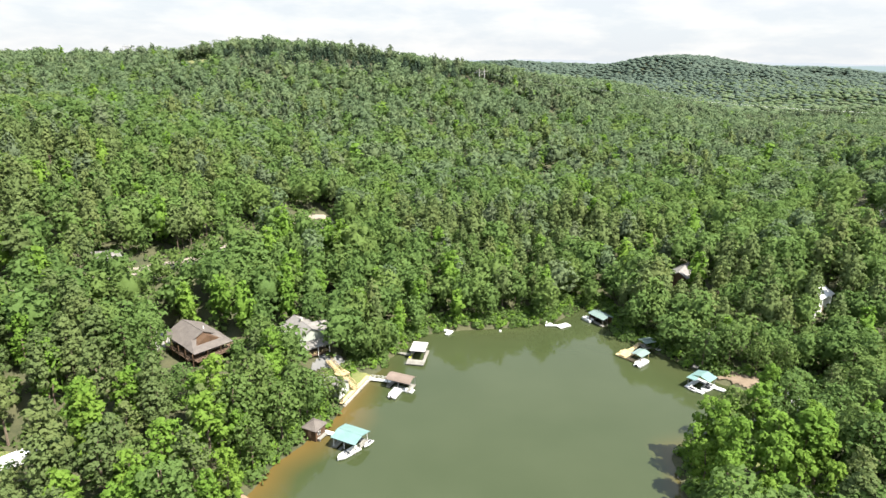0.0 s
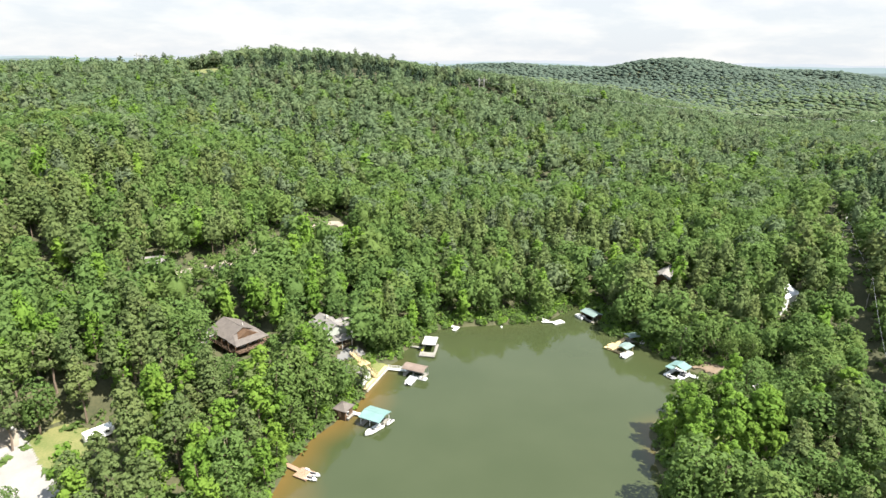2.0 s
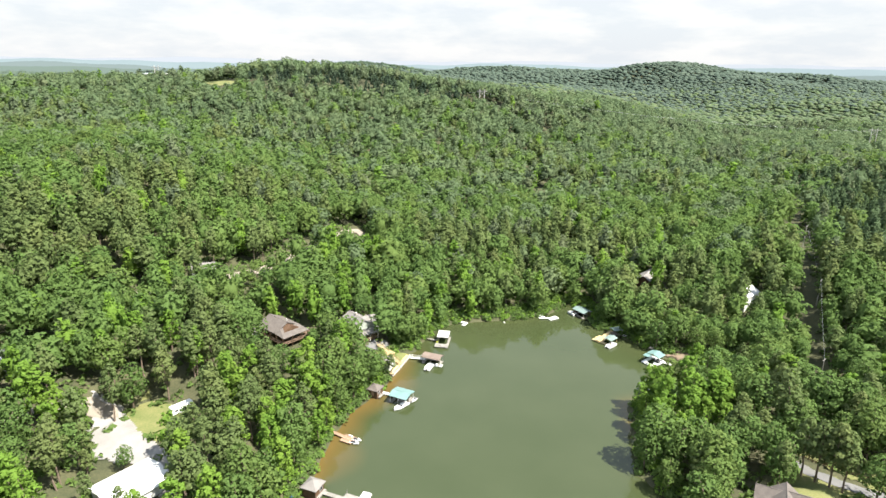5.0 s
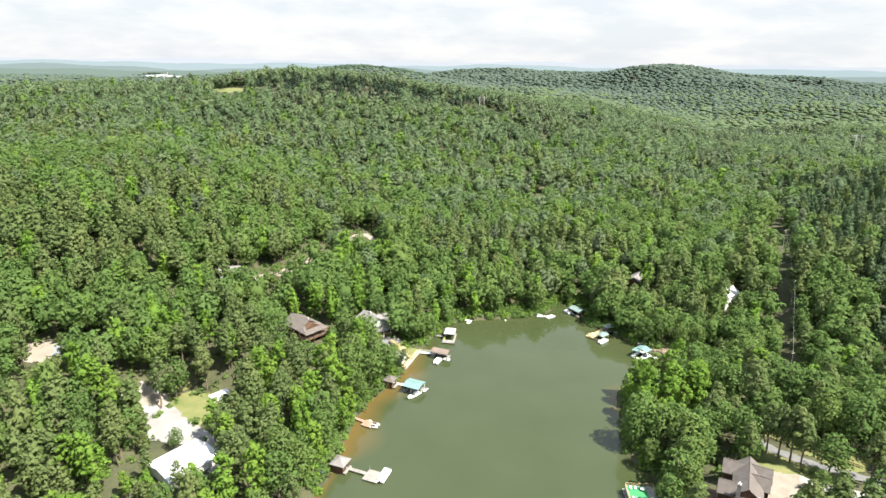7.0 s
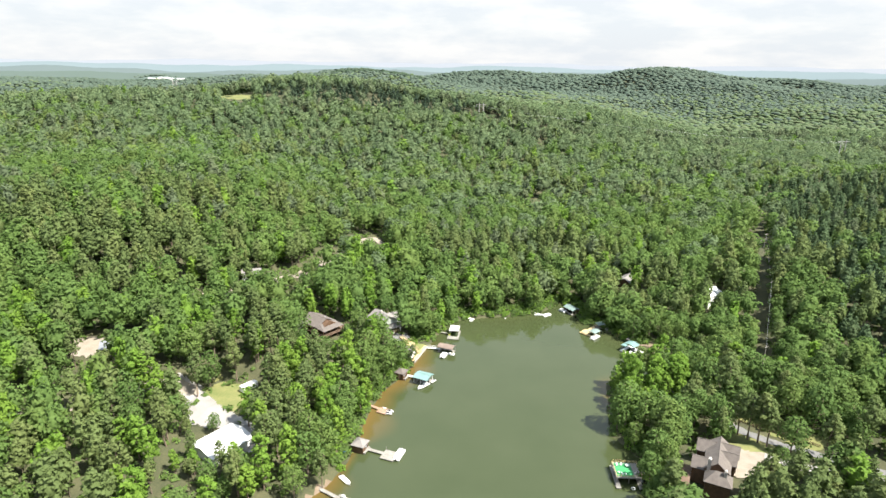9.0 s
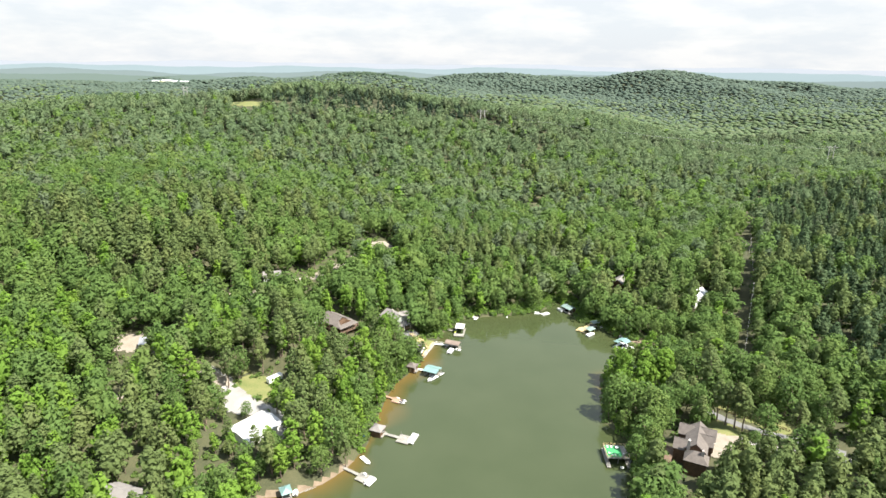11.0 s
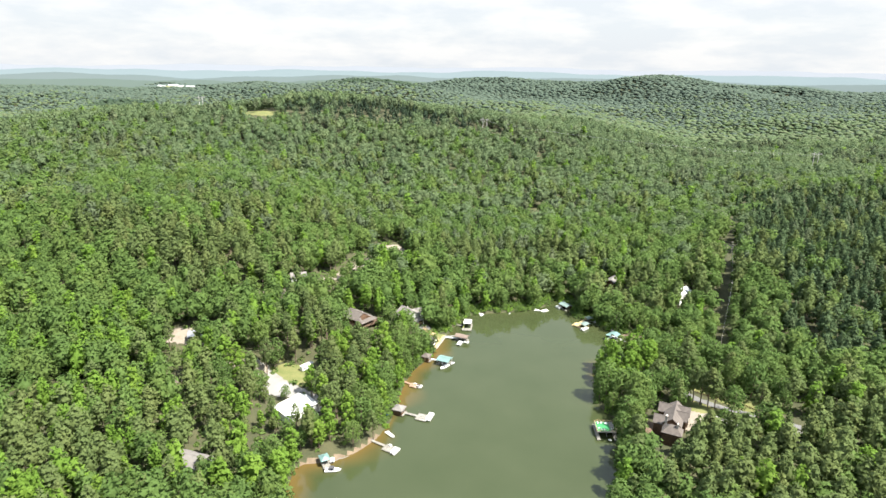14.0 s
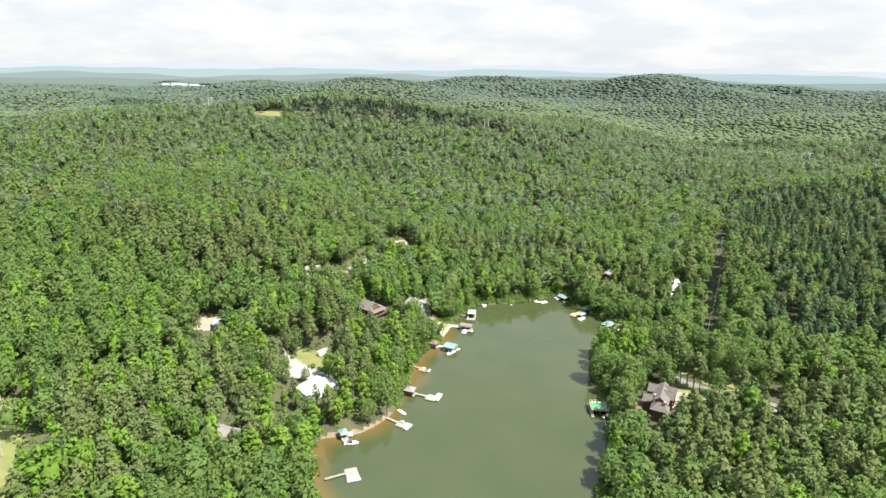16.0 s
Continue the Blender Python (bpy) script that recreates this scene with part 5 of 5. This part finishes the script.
def leaf_faces(P, N, size, rng, four):
    """Leaf clumps at P that face about N: triangles, or kites of four corners; their corners and the normals of the crown there."""
    m = len(P)
    N = unit(N)
    W = unit(N + rng.normal(0, 0.42, (m, 3)))
    A = unit(np.cross(W, rng.normal(0, 1, (m, 3))))
    B = np.cross(W, A)
    s = (size * rng.uniform(0.6, 1.4, m))[:, None]
    if four:
        V = np.stack([P - A * s * 0.6, P - B * s * 0.45 - W * s * 0.12, P + A * s * 0.6, P + B * s * 0.45 - W * s * 0.12], 1)
    else:
        V = np.stack([P - A * s * 0.6 - B * s * 0.35, P + A * s * 0.6 - B * s * 0.35, P + B * s * 0.75], 1)
    soft_n = unit(N + 0.35 * (W - N))
    return V.reshape(-1, 3), np.repeat(soft_n, V.shape[1], 0)


# crowns of a tree 18 m high: lowest and highest share of its height, widest radius, boughs, size of a bough
CROWN = {"broad": (0.34, 0.98, 5.6, 30, 0.34), "tulip": (0.24, 1.08, 3.6, 26, 0.36), "pine": (0.42, 1.06, 4.1, 30, 0.34), "plantation": (0.34, 1.00, 3.8, 26, 0.34)}


def girth(kind, h):
    """The crown's radius at a share of its height, as a share of the widest."""
    if kind == "broad":
        return np.sqrt(np.clip(1 - ((h - 0.42) / 0.60) ** 2, 0.03, 1))
    if kind == "tulip":
        return np.sqrt(np.clip(1 - ((h - 0.36) / 0.68) ** 2, 0.02, 1))
    if kind == "pine":
        return np.clip(1.16 * (1 - h) ** 0.5, 0.16, 1) * np.clip(0.55 + 1.6 * h, 0, 1)
    return np.clip(1.1 * (1 - h) ** 0.62, 0.10, 1)


def lobes_of(kind, seed):
    """The boughs' masses that make up a crown: x, y, z, radius."""
    rng = np.random.default_rng(seed)
    low, high, wide, count, bough = CROWN[kind]
    lean = rng.normal(0, 0.35, 2)
    lobes = []
    for k in range(count):
        h = ((k + rng.uniform(0.1, 0.9)) / count) ** 0.85
        g = wide * girth(kind, h)
        rad = bough * (0.55 * wide + 0.45 * g) * rng.uniform(0.7, 1.3)
        off = max(g - 0.70 * rad, 0) * rng.uniform(0.55, 1.22)
        ang = k * 2.4 + rng.uniform(-0.6, 0.6)
        lobes.append((off * math.cos(ang) + lean[0] * h, off * math.sin(ang) + lean[1] * h, 18 * (low + (high - low) * h) - 0.5 * rad, rad))
    return np.array(lobes)


def crown_points(kind, count, seed):
    """Points on the boughs' outer sides and the ways they face."""
    rng = np.random.default_rng(seed + 1000)
    L = lobes_of(kind, seed)
    low, high = CROWN[kind][:2]
    n = count * 4
    pick = rng.choice(len(L), n, p=L[:, 3] ** 2 / (L[:, 3] ** 2).sum())
    U = rng.normal(0, 1, (n, 3))
    U[:, 2] += 0.45
    U = unit(U)
    P = L[pick, :3] + U * (L[pick, 3] * rng.uniform(0.86, 1.08, n))[:, None] * np.array([1, 1, 0.8 if kind in ("broad", "tulip") else 0.62])
    hidden = np.zeros(n, bool)
    for k, q in enumerate(L):
        hidden |= (np.linalg.norm(P - q[:3], axis=1) < 0.74 * q[3]) & (pick != k)
    keep = np.where(~hidden)[0][:count]
    heart = np.array([0, 0, 18 * (low + 0.35 * (high - low))])
    N = 0.8 * U[keep] + 0.35 * unit(P[keep] - heart) + np.array([0, 0, 0.2])
    return P[keep], N


BALL = {}
for level in (1, 2):
    bm = bmesh.new()
    bmesh.ops.create_icosphere(bm, subdivisions=level, radius=1.0)
    BALL[level] = (np.array([v.co[:] for v in bm.verts]), np.array([[v.index for v in f.verts] for f in bm.faces]))
    bm.free()


def core(kind, level, seed):
    """The inner mass of a crown, so that it is not seen through: vertices, normals and triangles."""
    rng = np.random.default_rng(seed + 2000)
    V, F = BALL[level]
    low, high, wide = CROWN[kind][:3]
    h = np.clip(0.5 + 0.5 * V[:, 2], 0, 1)
    flat = unit(V[:, :2] + 1e-6)
    r = wide * 0.66 * girth(kind, h) * np.clip(4 * (1 - np.abs(V[:, 2])), 0, 1) ** 0.5 * rng.uniform(0.7, 1.1, len(V))
    Q = np.concatenate([flat * r[:, None], (18 * (low + (high - low) * (0.03 + 0.80 * h)))[:, None]], 1)
    N = unit(V + np.array([0, 0, 0.3]))
    return Q, N, F


LEAF = {"broad": LEAF_BROAD, "tulip": LEAF_BRIGHT, "pine": LEAF_PINE, "plantation": LEAF_DARK}
KINDS = list(LEAF)


def trunk_bm(kind, rng):
    """A tapered, slightly bent trunk with some limbs."""
    bm = bmesh.new()

    def limb(points, radii, sides):
        rings = []
        for p, r in zip(points, radii):
            rings.append([bm.verts.new((p[0] + r * math.cos(2 * math.pi * k / sides), p[1] + r * math.sin(2 * math.pi * k / sides), p[2])) for k in range(sides)])
        for a, b in zip(rings, rings[1:]):
            for k in range(sides):
                bm.faces.new((a[k], a[(k + 1) % sides], b[(k + 1) % sides], b[k]))

    bend = [(rng.normal(0, 0.12) * k, rng.normal(0, 0.12) * k) for k in range(5)]
    pts = [(bend[k][0], bend[k][1], -0.6 + 4.3 * k) for k in range(5)]
    limb(pts, (0.34, 0.25, 0.20, 0.14, 0.05), 7)
    for k in range(7):
        a, h = k * 2.4 + rng.uniform(-0.4, 0.4), 6.0 + k * 1.4
        reach = (2.4 if kind == "broad" else 1.7) * rng.uniform(0.7, 1.1)
        limb([(0, 0, h), (reach * 0.5 * math.cos(a), reach * 0.5 * math.sin(a), h + 0.5), (reach * math.cos(a), reach * math.sin(a), h + 1.1)], (0.10, 0.07, 0.025), 4)
    return bm


# openings in the woods: x, y, radius; and bands: from, to, half width
GAPS = [(cx, cy, r + 0.5) for cx, cy, r in CLEAR]
BANDS = list(TRACKS)


def free(x, y):
    """Where trees may stand."""
    ok = lake_distance(x, y) > 1.0
    for cx, cy, r in GAPS:
        ok &= np.hypot(x - cx, y - cy) > r
    for ax, ay, bx, by, w in BANDS:
        dx, dy = bx - ax, by - ay
        s = np.clip(((x - ax) * dx + (y - ay) * dy) / (dx * dx + dy * dy), 0, 1)
        ok &= np.hypot(x - ax - s * dx, y - ay - s * dy) > w
    return ok


rng = np.random.default_rng(5)


def scatter(x0, x1, y0, y1, gap):
    xs, ys = np.arange(x0, x1, gap), np.arange(y0, y1, gap)
    A, B = np.meshgrid(xs, ys)
    A = A + rng.uniform(-0.62, 0.62, A.shape) * gap + (np.arange(len(ys)) % 2)[:, None] * gap / 2
    B = B + rng.uniform(-0.62, 0.62, B.shape) * gap
    return A.ravel(), B.ravel()


def wedge(x, y, extra=35):
    return np.abs(x + 15) < 0.80 * (y + 190) + extra


def species(x, y):
    """0 broad, 1 tulip, 2 pine, 3 plantation: by stands; 3 also where cloud shade is painted."""
    s = wave(x, y, 60, 9) + 0.6 * wave(x, y, 23, 11) + rng.normal(0, 0.45, x.shape)
    k = np.where(s > 0.25 + 0.25 * (y > 220) + 0.3 * (y > 330), 2, 0)
    near_shore = lake_distance(x, y) < 16
    k = np.where(near_shore & (rng.uniform(0, 1, x.shape) < 0.75) & (k == 2), 0, k)
    k = np.where(rng.uniform(0, 1, x.shape) < 0.07 - 0.05 * (y > 250), 1, k)
    k = np.where((np.hypot(x - 66, y - 118) < 24) & (rng.uniform(0, 1, x.shape) < 0.85), 1, k)
    k = np.where((x < -40) & (y < 140) & (rng.uniform(0, 1, x.shape) < 0.22), 1, k)
    edge = 6 * wave(x, y, 18, 7)
    k = np.where((x > 165 + edge + 0.30 * (y - 120)) & (y > 95) & (y < 420) & (x < 420) & (rng.uniform(0, 1, x.shape) < 0.92), np.where(rng.uniform(0, 1, x.shape) < 0.12, 2, 3), k)
    # painted cloud shadow over the crest: trees here take the darkened leaves
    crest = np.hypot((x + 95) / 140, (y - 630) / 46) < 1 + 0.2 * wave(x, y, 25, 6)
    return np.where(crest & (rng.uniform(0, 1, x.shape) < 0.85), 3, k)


def place(x, y, gap):
    ok = free(x, y) & wedge(x, y)
    x, y = x[ok], y[ok]
    k = species(x, y)
    size = np.clip(rng.normal(0.88, 0.11, len(x)), 0.6, 1.2) * (1 + 0.09 * wave(x, y, 34, 13)) * np.where(k == 2, 1.07, 1.0) * np.where(k == 3, np.where(y > 500, 0.78, 0.95), 1.0)
    size *= np.clip(0.8 + lake_distance(x, y) / 50, 0.8, 1)
    for cx, cy, r, f in LOW:
        size = np.where(np.hypot(x - cx, y - cy) < r, size * f, size)
    return x, y, ground(x, y), k, size


def woods(name, x, y, z, k, size, leaves, leaf, level, label, stems, spread=1.0):
    """Many trees as one mesh."""
    Vs, Ns, Fs, Is, Ts, count = [], [], [], [], [], 0
    for kind in range(4):
        for variant in range(6):
            seed = 100 + kind * 10 + variant
            P, N = crown_points(KINDS[kind], leaves, seed)
            T, TN = leaf_faces(P, N, leaf * (0.85 if kind > 1 else 1.0), np.random.default_rng(seed), False)
            F = np.arange(len(T)).reshape(-1, 3)
            CV, CN, CF = core(KINDS[kind], level, seed)
            F = np.concatenate([F, CF + len(T)])
            T, TN = np.concatenate([T, CV]), np.concatenate([TN, CN])
            mats = np.full(len(F), kind)
            if stems and kind >= 2:  # bare stems show between the pines
                ring = [(0.2, 0), (-0.1, 0.17), (-0.1, -0.17)]
                n0 = len(T)
                T = np.concatenate([T, [(px, py, -0.5) for px, py in ring], [(px * 0.3, py * 0.3, 15.0) for px, py in ring]])
                TN = np.concatenate([TN, unit(np.array([(px, py, 0) for px, py in ring * 2]))])
                S = [(n0 + i, n0 + (i + 1) % 3, n0 + 3 + (i + 1) % 3) for i in range(3)] + [(n0 + i, n0 + 3 + (i + 1) % 3, n0 + 3 + i) for i in range(3)]
                F = np.concatenate([F, np.array(S)])
                mats = np.concatenate([mats, np.full(6, 4)])
            m = np.where((k == kind) & (np.arange(len(x)) % 6 == variant))[0]
            if len(m) == 0:
                continue
            a = rng.uniform(0, 2 * np.pi, len(m))
            c, s = np.cos(a)[:, None], np.sin(a)[:, None]
            wide = (spread * size[m] * rng.uniform(0.78, 1.3, len(m)))[:, None]
            V = np.stack([(T[:, 0] * c - T[:, 1] * s) * wide + x[m][:, None], (T[:, 0] * s + T[:, 1] * c) * wide + y[m][:, None],
                          T[:, 2] * size[m][:, None] + z[m][:, None]], -1)
            Vs.append(V.reshape(-1, 3))
            Ns.append(np.stack([TN[:, 0] * c - TN[:, 1] * s, TN[:, 0] * s + TN[:, 1] * c, TN[:, 2] + 0 * c], -1).reshape(-1, 3))
            Ts.append(np.repeat(rng.uniform(0, 1, len(m)), len(T)))
            Fs.append((F[None] + (np.arange(len(m)) * len(T))[:, None, None]).reshape(-1, 3) + count)
            count += len(m) * len(T)
            # haze painted by distance: ever more trees take the bluer leaves
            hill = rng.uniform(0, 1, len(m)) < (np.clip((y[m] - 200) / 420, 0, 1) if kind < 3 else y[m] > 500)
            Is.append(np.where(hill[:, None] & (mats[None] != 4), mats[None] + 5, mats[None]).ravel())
    # last slot: the painted cloud shade, for kind 3 past y 500
    ob = sheet(name, np.concatenate(Vs), np.concatenate(Fs), [LEAF[q] for q in KINDS] + [BARK, LEAF_HAZED, LEAF_BRIGHT, LEAF_HAZED_PINE, LEAF_CLOUD_SHADE], np.concatenate(Is), True,
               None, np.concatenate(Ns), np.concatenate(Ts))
    return tagged(ob, label, "woods", kind="stuff")


# the nearer woods; the three hundred trees beside the lower lake stand singly
tx, ty = scatter(-330, 330, -30, 330, 6.6)
tx, ty, tz, tk, ts = place(tx, ty, 6.3)
# a few that stand by themselves
lone = [(-30.8, 145.6, 0, 0.62), (-27.0, 147.0, 2, 0.5), (-51.0, 152.5, 2, 0.85), (-37.5, 140.5, 1, 0.6), (96.0, 80.5, 2, 1.05), (98.5, 78.0, 2, 1.1), (100.5, 75.6, 2, 1.0), (94.0, 83.5, 2, 1.0),
        (-54.0, 60.5, 2, 0.8), (-62.0, 55.0, 0, 0.7), (-99.0, 69.0, 2, 0.62), (-87.5, 64.0, 2, 0.6), (-159.0, 110.0, 2, 0.85), (-164.0, 119.0, 2, 0.9), (-146.5, 114.0, 2, 0.8), (-97.0, 84.0, 0, 0.45)]
la = np.array(lone)
tx, ty, tk, ts = np.concatenate([tx, la[:, 0]]), np.concatenate([ty, la[:, 1]]), np.concatenate([tk, la[:, 2].astype(int)]), np.concatenate([ts, la[:, 3]])
tz = ground(tx, ty)
order = np.argsort(np.where(np.arange(len(tx)) >= len(tx) - len(lone), -1e5, 0) + np.minimum(np.hypot(tx + 66, ty - 92), np.hypot(tx - 82, ty - 108)))
single, rest = order[:300], order[300:]
woods("woodland_trees", tx[rest], ty[rest], tz[rest], tk[rest], ts[rest], 330, 1.08, 1, "dense mixed pine and broadleaf woods on the slopes", True)
models = []
for kind in range(4):
    for variant in range(4):
        r2 = np.random.default_rng(500 + 10 * kind + variant)
        name = {"broad": "broadleaf_tree", "tulip": "tulip_tree", "pine": "pine_tree", "plantation": "pine_tree"}[KINDS[kind]]
        words = {"broad": "mid-green broadleaf tree with a rounded crown in the lakeside woods", "tulip": "bright yellow-green tall slender tree in the lakeside woods",
                 "pine": "olive-green pine tree with a bare lower trunk", "plantation": "dark green young pine tree"}[KINDS[kind]]
        models.append((kind, variant, r2, name, words))
made = {}
for i in single:
    kind, variant = int(tk[i]), int(i) % 4
    turn = Matrix.LocRotScale((tx[i], ty[i], tz[i]), Euler((rng.normal(0, 0.03), rng.normal(0, 0.03), rng.uniform(0, 6.28))), None)
    if (kind, variant) not in made:
        _, _, r2, name, words = models[kind * 4 + variant]
        tree = tagged(new(name), words, "tree", group="trees beside the lake")
        tb = trunk_bm(KINDS[kind], r2)
        part("trunk", tb, BARK, tree)
        P, N = crown_points(KINDS[kind], 900, 500 + 10 * kind + variant)
        V, VN = leaf_faces(P, N, 0.66 if kind > 1 else 0.80, r2, True)
        crown = sheet("crown", V, np.arange(len(V)).reshape(-1, 4), [LEAF[KINDS[kind]]], None, True, tree, VN)
        made[kind, variant] = tree
        tree.scale = (ts[i],) * 3
        tree.matrix_basis = turn @ Matrix.Diagonal((ts[i], ts[i], ts[i], 1))
    else:
        o = copy_thing(made[kind, variant], turn)
        o.matrix_basis = turn @ Matrix.Diagonal((ts[i] * rng.uniform(0.9, 1.15), ts[i] * rng.uniform(0.9, 1.15), ts[i], 1))

# farther slopes, and the land beside and behind
fx, fy = scatter(-900, 900, 330, 820, 8.6)
sx, sy = scatter(-640, 640, -120, 330, 8.6)
qx, qy = scatter(-330, 330, -330, -28, 10.5)
side = np.abs(sx) > 331
behind = lake_distance(qx, qy) > 3
fx, fy = np.concatenate([fx, sx[side]]), np.concatenate([fy, sy[side]])
fx, fy, fz, fk, fs = place(fx, fy, 7)
qx, qy = qx[behind], qy[behind]
fx, fy, fz = np.concatenate([fx, qx]), np.concatenate([fy, qy]), np.concatenate([fz, ground(qx, qy)])
fk, fs = np.concatenate([fk, 2 * (rng.uniform(0, 1, len(qx)) < 0.3).astype(int)]), np.concatenate([fs, rng.uniform(0.75, 1.1, len(qx))])
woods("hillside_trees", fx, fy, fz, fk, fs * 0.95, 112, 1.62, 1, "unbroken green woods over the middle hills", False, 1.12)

# crowns of the distance: low uneven domes, with some patches of painted cloud shadow
V0, F0 = BALL[1]
F0 = F0[V0[F0][:, :, 2].mean(1) > -0.7]
for name, y0, y1, gap, broad in (("distant_woods", 815, 1500, 8.2, 5.9), ("horizon_woods", 1495, 2500, 11.6, 8.4)):
    dx, dy = scatter(-0.82 * (y1 + 200), 0.82 * (y1 + 200), y0, y1, gap)
    ok = (np.abs(dx + 15) < 0.78 * (dy + 190)) & (np.hypot(dx, dy) < 2440) & (np.hypot((dx + 955) / 125, (dy - 2105) / 95) > 1)
    dx, dy = dx[ok], dy[ok]
    n = len(dx)
    r = broad * rng.uniform(0.65, 1.3, n)
    V = V0[None] * rng.uniform(0.72, 1.22, (n, 12, 1))
    a = rng.uniform(0, 6.28, (n, 1))
    up = np.where(rng.uniform(0, 1, n) < 0.3, 0.58, 0.38)
    V = np.stack([(V[..., 0] * np.cos(a) - V[..., 1] * np.sin(a)) * r[:, None] + dx[:, None], (V[..., 0] * np.sin(a) + V[..., 1] * np.cos(a)) * r[:, None] + dy[:, None],
                  V[..., 2] * (r * up)[:, None] + (ground(dx, dy) + 11.0 + rng.normal(0, 0.9, n))[:, None]], -1)
    # cloud shadows painted as ellipses of darkened crowns
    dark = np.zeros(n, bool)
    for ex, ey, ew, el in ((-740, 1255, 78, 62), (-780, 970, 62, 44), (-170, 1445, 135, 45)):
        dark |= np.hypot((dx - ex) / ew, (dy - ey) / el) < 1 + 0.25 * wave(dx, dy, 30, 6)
    # painted haze thickens with distance: fewer crowns keep the nearer leaves
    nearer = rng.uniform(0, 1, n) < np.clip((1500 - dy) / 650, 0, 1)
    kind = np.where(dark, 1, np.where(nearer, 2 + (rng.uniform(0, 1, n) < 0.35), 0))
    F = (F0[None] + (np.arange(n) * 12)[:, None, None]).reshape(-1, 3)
    tagged(sheet(name, V.reshape(-1, 3), F, [LEAF_FAR_HAZED, LEAF_CLOUD_SHADE, LEAF_HAZED, LEAF_HAZED_PINE], np.repeat(kind, len(F0)), True, None, None, np.repeat(rng.uniform(0, 1, n), 12)),
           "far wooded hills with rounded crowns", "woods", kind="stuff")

# low growth along the water's edge
bx, by = scatter(-110, 135, -20, 235, 2.3)
bd = lake_distance(bx, by)
ok = (bd > -0.3) & (bd < 8.5)
for cx, cy, r in ((-44, 81, 4), (-32, 133, 4), (-24, 154, 9), (-22, 162, 5), (-68, 50, 15), (-55, 60, 11), (-74, 45, 9), (92, 160, 6), (60, 205, 4)):
    ok &= np.hypot(bx - cx, by - cy) > r
bx, by, bd = bx[ok], by[ok], bd[ok]
Vs = []
for i in range(len(bx)):
    rr = rng.uniform(0.9, 2.1) * (1 + max(bd[i], 0) * 0.07)
    U = rng.normal(0, 1, (46, 3))
    U[:, 2] = np.abs(U[:, 2])
    U /= np.linalg.norm(U, axis=1)[:, None]
    P = U * rr * rng.uniform(0.75, 1.1, (46, 1)) + np.array([bx[i], by[i], max(height(bx[i], by[i]), 0) + 0.15])
    Vs.append(leaf_faces(P, U + np.array([0, 0, 0.5]), 0.75, rng, False)[0])
V = np.concatenate(Vs)
tagged(sheet("shore_bushes", V, np.arange(len(V)).reshape(-1, 3), [LEAF_BROAD, LEAF_BRIGHT], (np.arange(len(V) // 3) // 46) % 3 == 0), "green bushes overhanging the water's edge", "bushes", kind="stuff")

# undergrowth beneath the nearer trees
ux, uy = scatter(-260, 260, -20, 300, 4.6)
ok = (lake_distance(ux, uy) > 5) & wedge(ux, uy)
for cx, cy, r in CLEAR:
    ok &= np.hypot(ux - cx, uy - cy) > 0.86 * r
for ax, ay, bx_, by_, w in BANDS:
    dx, dy = bx_ - ax, by_ - ay
    f = np.clip(((ux - ax) * dx + (uy - ay) * dy) / (dx * dx + dy * dy), 0, 1)
    ok &= np.hypot(ux - ax - f * dx, uy - ay - f * dy) > 2.8
ux, uy = ux[ok], uy[ok]
uz = ground(ux, uy)
m = 12
U = rng.normal(0, 1, (len(ux), m, 3))
U[:, :, 2] = np.abs(U[:, :, 2])
U /= np.linalg.norm(U, axis=2)[:, :, None]
P = U * rng.uniform(0.9, 2.3, (len(ux), 1, 1)) + np.stack([ux, uy, uz], 1)[:, None, :]
V = leaf_faces(P.reshape(-1, 3), U.reshape(-1, 3) + np.array([0, 0, 0.7]), 1.25, rng, False)[0]
tagged(sheet("undergrowth", V, np.arange(len(V)).reshape(-1, 3), [LEAF_BROAD]), "shrubs and saplings under the trees", "undergrowth", kind="stuff")
